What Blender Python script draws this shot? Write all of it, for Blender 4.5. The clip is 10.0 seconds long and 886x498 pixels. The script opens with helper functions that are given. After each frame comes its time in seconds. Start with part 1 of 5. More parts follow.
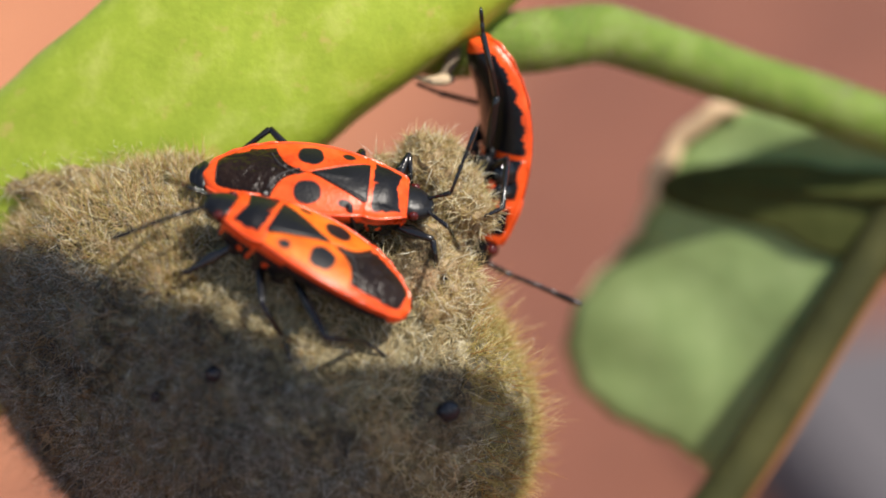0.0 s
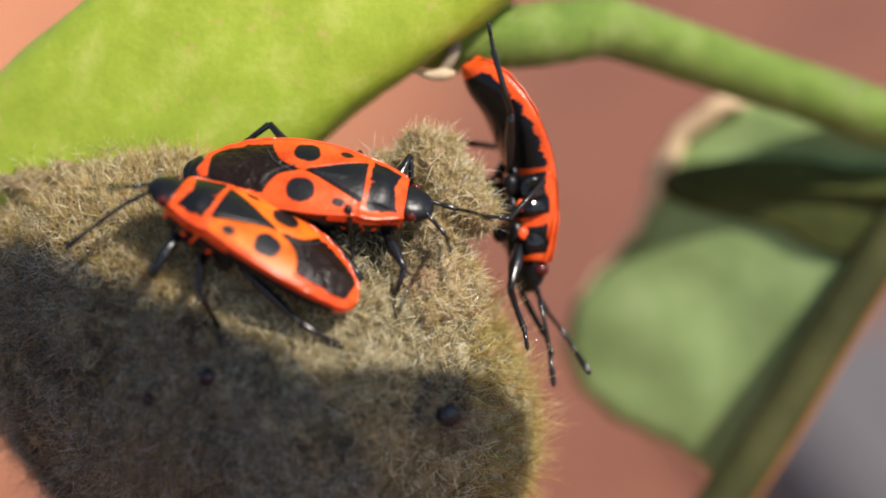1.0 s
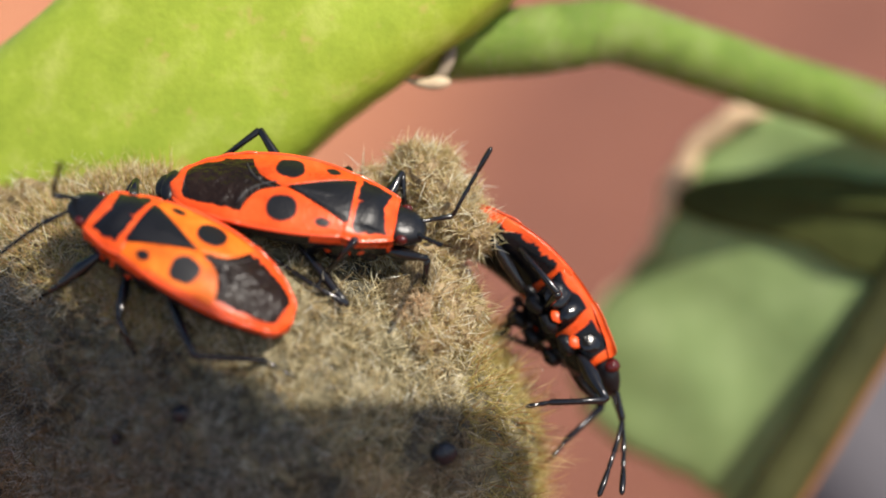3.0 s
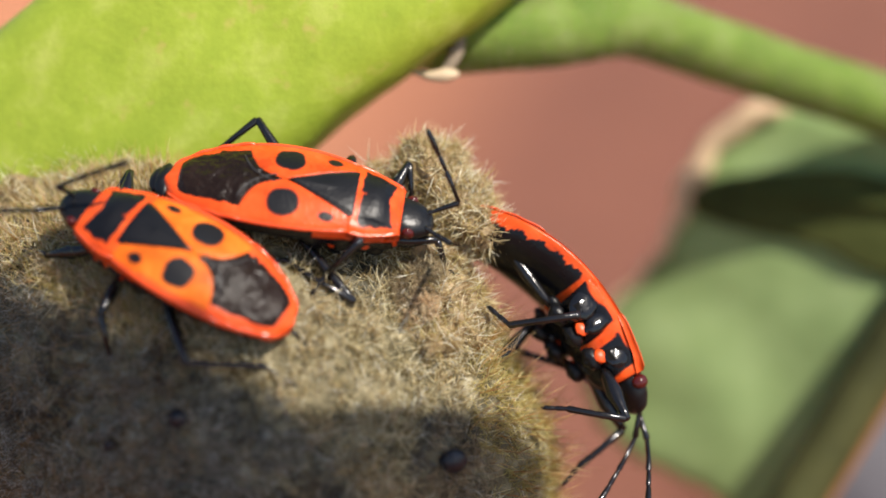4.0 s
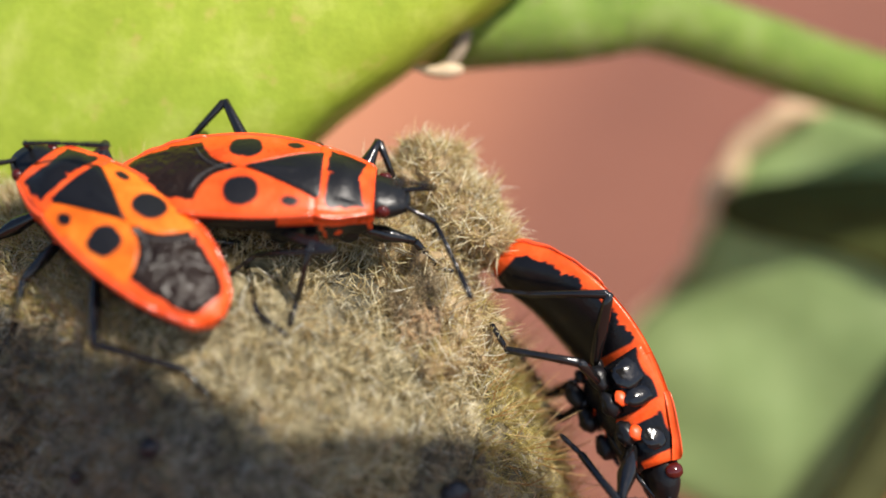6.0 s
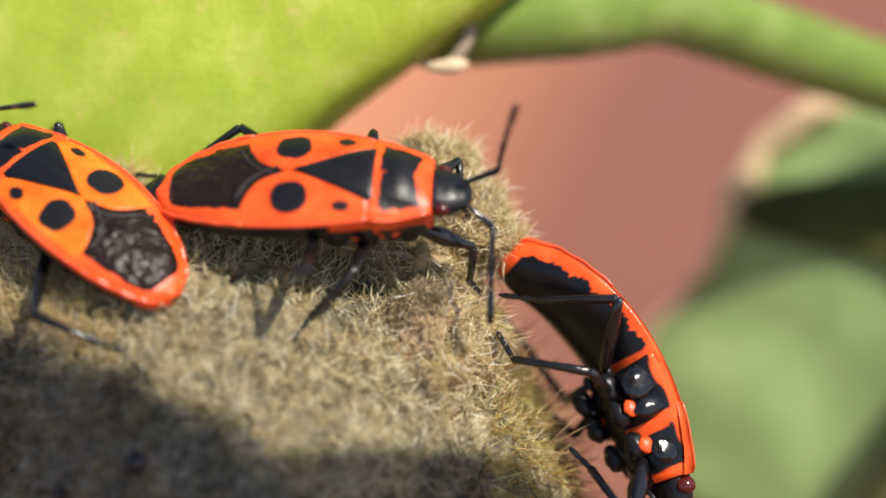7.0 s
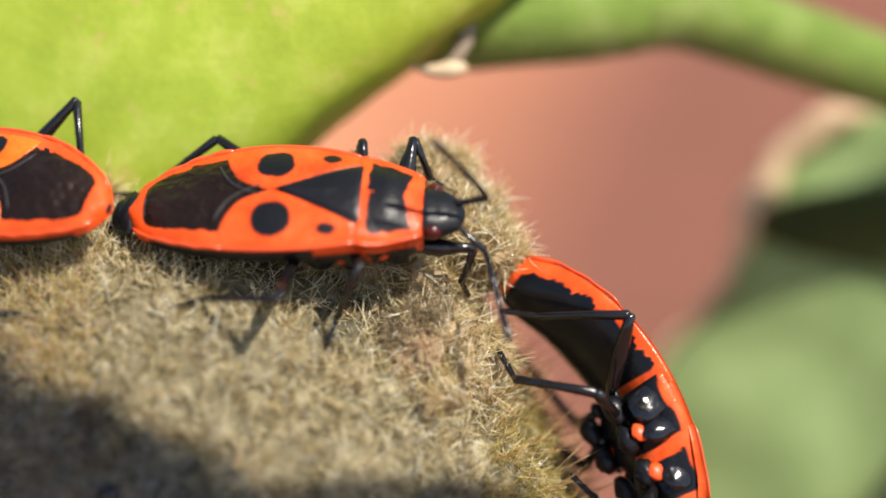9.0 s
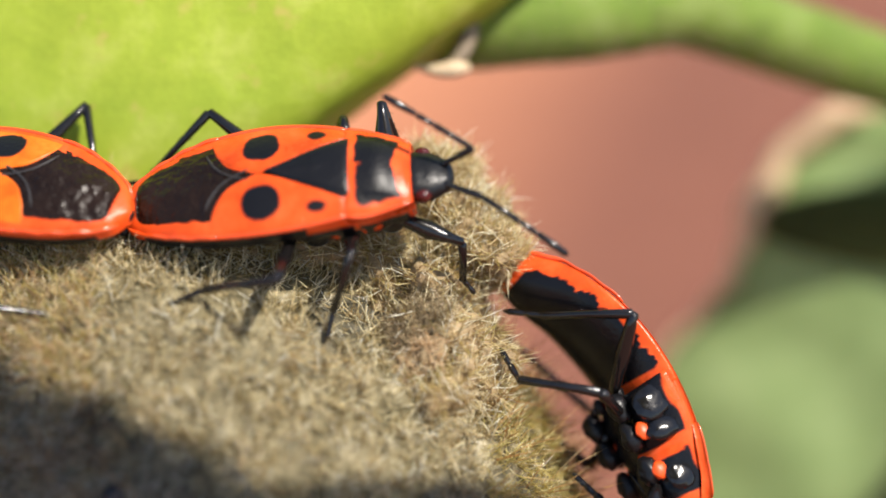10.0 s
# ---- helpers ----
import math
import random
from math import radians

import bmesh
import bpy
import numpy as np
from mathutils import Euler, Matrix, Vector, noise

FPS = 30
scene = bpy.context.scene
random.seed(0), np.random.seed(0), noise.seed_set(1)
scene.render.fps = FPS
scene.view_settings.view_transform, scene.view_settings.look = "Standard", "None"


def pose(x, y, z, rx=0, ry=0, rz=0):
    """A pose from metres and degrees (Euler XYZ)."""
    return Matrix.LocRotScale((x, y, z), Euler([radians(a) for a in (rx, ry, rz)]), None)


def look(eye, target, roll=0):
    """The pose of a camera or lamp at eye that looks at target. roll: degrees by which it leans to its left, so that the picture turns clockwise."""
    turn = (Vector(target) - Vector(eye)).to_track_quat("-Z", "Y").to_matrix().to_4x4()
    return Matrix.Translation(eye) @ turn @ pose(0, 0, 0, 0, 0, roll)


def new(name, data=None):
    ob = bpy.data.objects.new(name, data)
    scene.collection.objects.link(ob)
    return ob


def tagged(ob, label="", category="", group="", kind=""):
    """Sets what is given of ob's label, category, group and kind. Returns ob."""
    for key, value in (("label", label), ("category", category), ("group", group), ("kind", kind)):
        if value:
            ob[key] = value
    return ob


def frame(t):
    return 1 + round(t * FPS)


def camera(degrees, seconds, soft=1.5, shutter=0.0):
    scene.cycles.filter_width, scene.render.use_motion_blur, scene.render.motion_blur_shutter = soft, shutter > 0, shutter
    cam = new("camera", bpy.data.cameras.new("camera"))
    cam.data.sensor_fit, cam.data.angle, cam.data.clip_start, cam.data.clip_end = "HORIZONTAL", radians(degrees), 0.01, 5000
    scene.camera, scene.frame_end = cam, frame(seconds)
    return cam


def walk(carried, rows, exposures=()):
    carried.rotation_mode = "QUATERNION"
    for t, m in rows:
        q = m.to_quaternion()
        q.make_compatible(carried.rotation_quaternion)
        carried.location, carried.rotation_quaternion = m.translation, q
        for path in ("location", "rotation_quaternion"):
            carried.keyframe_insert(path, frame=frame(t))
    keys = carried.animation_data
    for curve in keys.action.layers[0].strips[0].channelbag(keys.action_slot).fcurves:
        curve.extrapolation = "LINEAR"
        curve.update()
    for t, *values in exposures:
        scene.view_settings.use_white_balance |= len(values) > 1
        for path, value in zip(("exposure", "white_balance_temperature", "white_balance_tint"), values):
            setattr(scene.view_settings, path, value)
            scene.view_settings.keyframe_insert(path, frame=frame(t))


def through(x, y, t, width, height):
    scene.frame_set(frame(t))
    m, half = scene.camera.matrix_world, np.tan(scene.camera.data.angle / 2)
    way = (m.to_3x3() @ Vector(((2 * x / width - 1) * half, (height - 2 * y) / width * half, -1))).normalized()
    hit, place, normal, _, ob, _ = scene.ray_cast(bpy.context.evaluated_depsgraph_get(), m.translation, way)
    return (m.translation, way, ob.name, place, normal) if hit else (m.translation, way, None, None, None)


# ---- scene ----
MM = 0.001
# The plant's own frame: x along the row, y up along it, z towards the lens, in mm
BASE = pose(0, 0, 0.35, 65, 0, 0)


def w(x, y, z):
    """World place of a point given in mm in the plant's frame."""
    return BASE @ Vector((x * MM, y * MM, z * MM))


def along(place, ahead, up):
    """Pose of a walking thing in the plant's frame: its x axis ahead, its z axis near up."""
    f = Vector(ahead).normalized()
    n = (Vector(up) - f * f.dot(Vector(up))).normalized()
    m = Matrix((f, n.cross(f), n)).transposed().to_4x4()
    m.translation = Vector(place) * MM
    return BASE @ m


# ---- camera ----
cam = camera(24, 10.0, soft=1.7)
PATH = [
    (0.0, (-0.284, 0.127, 89.47), (-0.591, -0.334, 0.219)),
    (0.5, (-1.307, -0.479, 88.919), (-0.505, -0.912, 0.479)),
    (1.0, (-0.945, 0.701, 87.117), (-1.002, -0.77, 0.461)),
    (1.5, (-1.43, 0.554, 86.044), (-0.996, -0.879, 0.292)),
    (2.0, (-1.056, 1.272, 84.387), (-1.327, -0.934, 0.479)),
    (3.5, (0.091, 0.433, 78.507), (-0.286, -0.174, -0.041)),
    (4.0, (-0.488, 0.266, 76.869), (-0.193, -0.447, 0.107)),
    (4.5, (0.109, 0.097, 75.041), (0.0, -0.001, 0.001)),
    (5.0, (-0.141, 0.081, 73.415), (0.055, -0.235, 0.094)),
    (5.5, (0.207, 0.081, 71.62), (0.21, 0.042, 0.004)),
    (7.0, (1.022, -0.285, 66.253), (0.681, 0.948, -0.237)),
    (7.5, (1.472, -0.007, 64.434), (0.742, 1.209, -0.474)),
    (8.0, (1.367, -0.241, 62.671), (1.051, 1.159, -0.539)),
    (8.5, (1.728, -0.256, 62.047), (1.017, 1.581, -0.557)),
    (9.0, (1.813, -0.45, 61.955), (1.275, 1.66, -0.621)),
    (9.5, (1.637, -0.331, 61.984), (1.124, 1.59, -0.573)),
    (10.0, (1.738, -0.293, 61.922), (1.14, 1.678, -0.613)),
]
walk(cam, [(t, BASE @ pose(x * MM, y * MM, z * MM, *turn)) for t, (x, y, z), turn in PATH], [(0, 0.05), (2, 0.08), (5, 0.19), (7, 0.27), (10, 0.30)])

# ---- light: a high midday sun and a clear sky ----
TO_SUN = Vector((0.48, 0.60, 0.64)).normalized()
sun_way = (BASE.to_3x3() @ TO_SUN).normalized()
sun = new("sun", bpy.data.lights.new("sun", "SUN"))
sun.data.energy, sun.data.angle, sun.data.color = 5.0, radians(0.55), (1.0, 0.925, 0.83)
sun.matrix_world = look(sun_way * 3, (0, 0, 0))
world = bpy.data.worlds.new("sky")
scene.world = world
world.use_nodes = True
wn = world.node_tree.nodes
sky = wn.new("ShaderNodeTexSky")
sky.sky_type, sky.sun_disc = "NISHITA", False
sky.sun_elevation = math.asin(sun_way.z)
sky.sun_rotation = math.atan2(sun_way.x, sun_way.y)
world.node_tree.links.new(sky.outputs[0], wn["Background"].inputs[0])
wn["Background"].inputs[1].default_value = 0.14

# ---- small tools ----


def spline(xs, ys, x):
    """Smooth curve through a few values (cubic Hermite), for numbers or arrays."""
    xs, ys, x = np.asarray(xs, float), np.asarray(ys, float), np.asarray(x, float)
    if xs[0] > xs[-1]:
        xs, ys = xs[::-1], ys[::-1]
    m = np.gradient(ys, xs)
    i = np.clip(np.searchsorted(xs, x) - 1, 0, len(xs) - 2)
    h = xs[i + 1] - xs[i]
    s = np.clip((x - xs[i]) / h, 0, 1)
    return (2 * s**3 - 3 * s**2 + 1) * ys[i] + (s**3 - 2 * s**2 + s) * h * m[i] + (3 * s**2 - 2 * s**3) * ys[i + 1] + (s**3 - s**2) * h * m[i + 1]


def mesh_of(name, verts, faces, mat, smooth=True, tone=None):
    me = bpy.data.meshes.new(name)
    me.from_pydata(np.asarray(verts, float).tolist(), [], [tuple(int(i) for i in f) for f in faces])
    me.materials.append(mat)
    if smooth:
        me.polygons.foreach_set("use_smooth", [True] * len(me.polygons))
    if tone is not None:
        at = me.attributes.new("tone", "FLOAT", "POINT")
        at.data.foreach_set("value", np.asarray(tone, np.float32))
    me.update()
    return me


def part(name, verts, faces, mat, parent, label="", tone=None, smooth=True):
    ob = new(name, mesh_of(name, verts, faces, mat, smooth, tone))
    ob.parent = parent
    if parent.parent is None and parent.get("still"):
        ob.matrix_parent_inverse = parent.matrix_world.inverted()
    return tagged(ob, label)


def triangles(name, verts, tris, mat):
    """A big mesh of triangles, from arrays."""
    me = bpy.data.meshes.new(name)
    me.vertices.add(len(verts))
    me.vertices.foreach_set("co", np.asarray(verts, np.float32).ravel())
    me.loops.add(tris.size)
    me.loops.foreach_set("vertex_index", tris.astype(np.int32).ravel())
    me.polygons.add(len(tris))
    me.polygons.foreach_set("loop_start", np.arange(0, tris.size, 3, dtype=np.int32))
    me.materials.append(mat)
    me.polygons.foreach_set("use_smooth", np.ones(len(tris), dtype=bool))
    me.update(calc_edges=True)
    me.validate()
    return me


def grid_faces(nu, nv, wrap=False):
    out = []
    for i in range(nu - 1):
        for j in range(nv if wrap else nv - 1):
            k = (j + 1) % nv
            out.append((i * nv + j, i * nv + k, (i + 1) * nv + k, (i + 1) * nv + j))
    return out


def rings(centres, radii, n=10, caps=True, flat=1.0):
    """Tube of rings round a line of centres; its verts and faces."""
    c = [Vector(tuple(float(a) for a in p)) for p in centres]
    verts, up = [], Vector((0.13, 0.21, 0.97))
    for i, p in enumerate(c):
        d = (c[min(i + 1, len(c) - 1)] - c[max(i - 1, 0)]).normalized()
        a = d.cross(up)
        a = a.normalized() if a.length > 1e-6 else Vector((1, 0, 0))
        b = a.cross(d).normalized()
        for k in range(n):
            q = 2 * math.pi * k / n
            verts.append(p + float(radii[i]) * (math.cos(q) * a + flat * math.sin(q) * b))
    faces = grid_faces(len(c), n, True)
    if caps:
        faces += [tuple(reversed(range(n))), tuple(range((len(c) - 1) * n, len(c) * n))]
    return [tuple(v) for v in verts], faces


def blob(centre, radii, nu=20, nv=32, bump=0.0, freq=1.0, seed=0.0):
    """Uneven ellipsoid; its verts and faces."""
    verts = []
    for i in range(nu + 1):
        th = math.pi * min(max(i / nu, 0.004), 0.996)
        for j in range(nv):
            ph = 2 * math.pi * j / nv
            d = Vector((math.sin(th) * math.cos(ph), math.sin(th) * math.sin(ph), math.cos(th)))
            k = 1.0
            if bump:
                k += bump * noise.fractal(d * freq + Vector((seed, seed * 0.7, -seed)), 0.8, 2.0, 4)
            verts.append((centre[0] + radii[0] * d.x * k, centre[1] + radii[1] * d.y * k, centre[2] + radii[2] * d.z * k))
    faces = [tuple(reversed(f)) for f in grid_faces(nu + 1, nv, True)]
    return verts, faces


def joined(pieces):
    verts, faces = [], []
    for v, f in pieces:
        n = len(verts)
        verts += list(v)
        faces += [tuple(i + n for i in q) for q in f]
    return verts, faces


def still(name, label, category, x, y, z, **more):
    """A thing that stays, with its origin at a place in the plant's frame; its parts are given in world metres."""
    ob = thing(name, label, category, Matrix.Translation(w(x, y, z)), **more)
    ob["still"] = 1
    return ob


def thing(name, label, category, m=None, group="", kind=""):
    ob = new(name)
    ob.empty_display_size = 0.002
    if m is not None:
        ob.matrix_world = m
    return tagged(ob, label, category, group, kind)


# ---- materials ----


def material(name):
    mat = bpy.data.materials.new(name)
    mat.use_nodes = True
    nt = mat.node_tree
    return mat, nt, nt.nodes, nt.links, nt.nodes["Principled BSDF"]


def noise_node(nt, scale, detail=4.0, rough=0.55, coord="Object", stretch=None):
    tc = nt.nodes.new("ShaderNodeTexCoord")
    nz = nt.nodes.new("ShaderNodeTexNoise")
    nz.inputs["Scale"].default_value = scale
    nz.inputs["Detail"].default_value = detail
    nz.inputs["Roughness"].default_value = rough
    src = tc.outputs[coord]
    if stretch:
        mp = nt.nodes.new("ShaderNodeMapping")
        mp.inputs["Scale"].default_value = stretch[0]
        mp.inputs["Rotation"].default_value = [radians(a) for a in stretch[1]]
        nt.links.new(src, mp.inputs[0])
        src = mp.outputs[0]
    nt.links.new(src, nz.inputs["Vector"])
    return nz.outputs["Fac"]


def ramp(nt, fac, stops):
    cr = nt.nodes.new("ShaderNodeValToRGB")
    el = cr.color_ramp.elements
    while len(el) < len(stops):
        el.new(0.5)
    for e, (p, c) in zip(el, stops):
        e.position, e.color = p, (*c, 1)
    nt.links.new(fac, cr.inputs[0])
    return cr.outputs[0]


def mix(nt, fac, a, b, mode="MIX"):
    mx = nt.nodes.new("ShaderNodeMix")
    mx.data_type, mx.blend_type = "RGBA", mode
    for sock, v in ((mx.inputs[0], fac), (mx.inputs[6], a), (mx.inputs[7], b)):
        if isinstance(v, bpy.types.NodeSocket):
            nt.links.new(v, sock)
        else:
            sock.default_value = v if isinstance(v, float) else (*v, 1)
    return mx.outputs[2]


def bump(nt, bsdf, height, strength, distance):
    b = nt.nodes.new("ShaderNodeBump")
    b.inputs["Strength"].default_value = strength
    b.inputs["Distance"].default_value = distance
    nt.links.new(height, b.inputs["Height"])
    nt.links.new(b.outputs[0], bsdf.inputs["Normal"])


def shell(name, red, black, gloss=0.32, dull=0.5):
    """Insect cuticle whose colour pattern is laid down by the part's own tone."""
    mat, nt, nodes, links, bs = material(name)
    at = nodes.new("ShaderNodeAttribute")
    at.attribute_name = "tone"
    cr = nodes.new("ShaderNodeMapRange")
    cr.inputs[1].default_value, cr.inputs[2].default_value = 0.3, 0.7
    links.new(at.outputs["Fac"], cr.inputs[0])
    fine = noise_node(nt, 7500, 3)
    broad = noise_node(nt, 900, 4, 0.65)
    r2 = ramp(nt, broad, [(0.3, tuple(c * 0.62 for c in red)), (0.5, red), (0.72, (min(red[0] * 1.06, 0.95), red[1] * 1.5, red[2] * 2.5))])
    b2 = mix(nt, broad, black, tuple(c * 1.8 + 0.002 for c in black))
    links.new(mix(nt, cr.outputs[0], b2, r2), bs.inputs["Base Color"])
    bs.inputs["Roughness"].default_value = gloss
    bs.inputs["Specular IOR Level"].default_value = 0.27
    gl = nodes.new("ShaderNodeMapRange")
    gl.inputs[3].default_value, gl.inputs[4].default_value = gloss * 0.7, gloss * 1.5
    links.new(broad, gl.inputs[0])
    rough = nodes.new("ShaderNodeMix")
    rough.data_type = "FLOAT"
    rough.inputs[2].default_value = dull
    links.new(cr.outputs[0], rough.inputs[0])
    links.new(gl.outputs[0], rough.inputs[3])
    links.new(rough.outputs[0], bs.inputs["Roughness"])
    hills = nodes.new("ShaderNodeMath")
    hills.operation = "MULTIPLY_ADD"
    links.new(noise_node(nt, 1600, 3), hills.inputs[0])
    hills.inputs[1].default_value = 0.5
    links.new(fine, hills.inputs[2])
    bump(nt, bs, hills.outputs[0], 0.4, 0.00004)
    return mat


RED = (0.84, 0.088, 0.012)
ORANGE = (0.88, 0.155, 0.010)
BLACK = (0.004, 0.004, 0.005)
M_SHELL = shell("red and black cuticle", RED, BLACK, 0.27, 0.36)
M_WING = shell("orange-red wing cover", ORANGE, BLACK, 0.32, 0.42)
M_BELLY = shell("glossy belly cuticle", RED, BLACK, 0.2, 0.24)


def plain(name, col, rough, scale=1200, vary=0.5, spec=0.5, relief=0.00003):
    mat, nt, nodes, links, bs = material(name)
    n = noise_node(nt, scale, 4)
    links.new(mix(nt, n, tuple(c * (1 - vary * 0.5) for c in col), tuple(c * (1 + vary * 0.5) for c in col)), bs.inputs["Base Color"])
    bs.inputs["Roughness"].default_value = rough
    bs.inputs["Specular IOR Level"].default_value = spec
    if relief:
        bump(nt, bs, noise_node(nt, scale * 2.5, 3), 0.4, relief)
    return mat


M_BLACK = plain("glossy black cuticle", (0.007, 0.007, 0.008), 0.34, 1500, 0.6, 0.35, 0.00006)
M_LEG = plain("black leg cuticle", (0.008, 0.007, 0.007), 0.17, 1800, 0.6, 0.6)
M_RIM = plain("glossy red margin", RED, 0.24, 900, 0.3, 0.9, 0.00005)
M_BELLYRED = plain("orange-red belly skin", RED, 0.4, 900, 0.35, 0.4, 0.00003)
M_KNOB = plain("polished black side plate", (0.006, 0.006, 0.007), 0.13, 1500, 0.6, 0.5, 0.00004)
M_EYE = plain("dark red eye", (0.075, 0.008, 0.006), 0.15, 3000, 0.4)
M_MEMBRANE = plain("dark wing membrane", (0.015, 0.008, 0.005), 0.26, 800, 1.9, 0.22, 0.0006)
M_SEAM = plain("dull grey wing seam", (0.032, 0.03, 0.03), 0.5, 1500, 0.4)
M_FELT = plain("bare tan felt", (0.34, 0.25, 0.14), 0.9, 1800, 1.2, 0.15, 0.0003)
M_BRACT = plain("dull tan bract", (0.24, 0.19, 0.135), 0.8, 900, 0.9, 0.2)
M_CREAM = plain("cream papery bract", (0.60, 0.46, 0.30), 0.7, 900, 0.6, 0.25)
M_SCAR = plain("pale corky scar", (0.62, 0.42, 0.20), 0.8, 900, 0.8, 0.2, 0.0002)
M_SEED = plain("blue-black seed", (0.005, 0.007, 0.013), 0.38, 900, 0.5)
M_RUSTY = plain("rusty brown margin", (0.30, 0.13, 0.05), 0.8, 900, 0.6, 0.2)
M_DRY = plain("peach-coloured dried margin", (0.74, 0.54, 0.33), 0.7, 900, 0.5, 0.3)


def green(name, a, b, c, scale, stretch=None, rough=0.5, spots=None, through=0.25, relief=0.4):
    """Living plant skin: two greens in streaks, fine cells, brown flecks, some light through it."""
    mat, nt, nodes, links, bs = material(name)
    n1 = noise_node(nt, scale, 5, 0.6, "Object", stretch)
    n2 = noise_node(nt, scale * 7, 3)
    col = ramp(nt, n1, [(0.3, a), (0.52, b), (0.72, c)])
    col = mix(nt, 0.35, col, mix(nt, n2, (0.6, 0.6, 0.6), (1.25, 1.25, 1.2)), "MULTIPLY")
    if spots:
        s = noise_node(nt, scale * 1.4, 3, 0.6, "Object", stretch)
        col = mix(nt, ramp(nt, s, [(0.60, (0, 0, 0)), (0.72, (1, 1, 1))]), col, spots)
    links.new(col, bs.inputs["Base Color"])
    bs.inputs["Roughness"].default_value = rough
    bs.inputs["Specular IOR Level"].default_value = 0.3
    bump(nt, bs, n2, relief, 0.00012)
    tr = nodes.new("ShaderNodeBsdfTranslucent")
    links.new(col, tr.inputs[0])
    ms = nodes.new("ShaderNodeMixShader")
    ms.inputs[0].default_value = through
    links.new(bs.outputs[0], ms.inputs[1])
    links.new(tr.outputs[0], ms.inputs[2])
    links.new(ms.outputs[0], nodes["Material Output"].inputs[0])
    return mat


M_STEM = green("bright green stem skin", (0.32, 0.425, 0.038), (0.395, 0.50, 0.05), (0.51, 0.585, 0.105), 520, None, 0.5, (0.50, 0.46, 0.10), 0.1, 0.18)
M_PETIOLE = green("green leaf stalk skin", (0.17, 0.27, 0.045), (0.235, 0.35, 0.06), (0.33, 0.43, 0.12), 520, None, 0.8, (0.28, 0.31, 0.13), 0.3)
M_LEAF = green("matt green leaf blade", (0.235, 0.335, 0.12), (0.32, 0.44, 0.17), (0.405, 0.53, 0.225), 240, None, 0.6, None, 0.08)
# dark copy of M_LEAF: the leaf stalk's shadow put into the colour
M_STALK_SHADOW = green("dark olive for the leaf stalk's shadow", (0.046, 0.058, 0.011), (0.07, 0.084, 0.017), (0.10, 0.115, 0.028), 200, None, 0.75, None, 0.1)
# dark colour stands in for shade along the hanging leaf's edge
M_EDGE_SHADE = green("dark green for the leaf's shaded edge", (0.034, 0.038, 0.010), (0.056, 0.058, 0.016), (0.085, 0.085, 0.026), 200, None, 0.75, None, 0.05)


def husk():
    """Felted seed husk: beige felt, darker grey patches, brown fibres."""
    mat, nt, nodes, links, bs = material("felted husk")
    n1 = noise_node(nt, 190, 5, 0.6)
    n2 = noise_node(nt, 1500, 4, 0.6)
    felt = ramp(nt, n2, [(0.3, (0.075, 0.064, 0.034)), (0.55, (0.25, 0.21, 0.12)), (0.75, (0.46, 0.40, 0.26))])
    dark_felt = ramp(nt, n2, [(0.3, (0.030, 0.027, 0.018)), (0.6, (0.12, 0.11, 0.08)), (0.8, (0.28, 0.27, 0.21))])
    links.new(mix(nt, ramp(nt, n1, [(0.52, (0, 0, 0)), (0.66, (1, 1, 1))]), felt, dark_felt), bs.inputs["Base Color"])
    bs.inputs["Roughness"].default_value = 0.9
    bs.inputs["Specular IOR Level"].default_value = 0.15
    bump(nt, bs, n2, 0.9, 0.0003)
    return mat


def fur(name, stops, through=0.35, gloss=0.12, sheen=0.0):
    mat, nt, nodes, links, bs = material(name)
    geo = nodes.new("ShaderNodeNewGeometry")
    col = ramp(nt, geo.outputs["Random Per Island"], stops)
    links.new(col, bs.inputs["Base Color"])
    bs.inputs["Roughness"].default_value = gloss
    bs.inputs["Specular IOR Level"].default_value = 1.0
    bs.inputs["Coat Weight"].default_value, bs.inputs["Coat Roughness"].default_value = sheen, 0.3
    tr = nodes.new("ShaderNodeBsdfTranslucent")
    links.new(col, tr.inputs[0])
    ms = nodes.new("ShaderNodeMixShader")
    ms.inputs[0].default_value = through
    links.new(bs.outputs[0], ms.inputs[1])
    links.new(tr.outputs[0], ms.inputs[2])
    links.new(ms.outputs[0], nodes["Material Output"].inputs[0])
    return mat


M_HUSK = husk()
M_UNDER = fur("straw under-felt", [(0.0, (0.10, 0.068, 0.018)), (0.5, (0.28, 0.20, 0.062)), (1.0, (0.60, 0.46, 0.19))])
M_WARM = fur("warm tan under-felt", [(0.0, (0.30, 0.19, 0.07)), (0.5, (0.54, 0.38, 0.16)), (1.0, (0.86, 0.69, 0.37))])
M_FUR = fur("straw-coloured hair", [(0.0, (0.18, 0.115, 0.04)), (0.5, (0.40, 0.285, 0.11)), (1.0, (0.84, 0.71, 0.36))], 0.3, 0.28, 0.5)
M_BROWN = fur("rusty brown curled hair", [(0.0, (0.14, 0.085, 0.035)), (0.5, (0.36, 0.235, 0.11)), (1.0, (0.60, 0.45, 0.25))])
# near-white base colour stands in for sun glints, beside the gloss
M_GLINT = fur("stiff bristle with pale glint colour", [(0.0, (0.86, 0.70, 0.36)), (0.6, (0.96, 0.87, 0.56)), (1.0, (0.99, 0.97, 0.84))], 0.35, 0.3, 1.0)
M_DOWN = fur("fine pale down", [(0.0, (0.55, 0.42, 0.30)), (1.0, (0.80, 0.66, 0.52))], 0.5)
M_TAN = fur("tan matted hair", [(0.0, (0.18, 0.13, 0.065)), (0.5, (0.42, 0.315, 0.175)), (1.0, (0.76, 0.63, 0.39))])
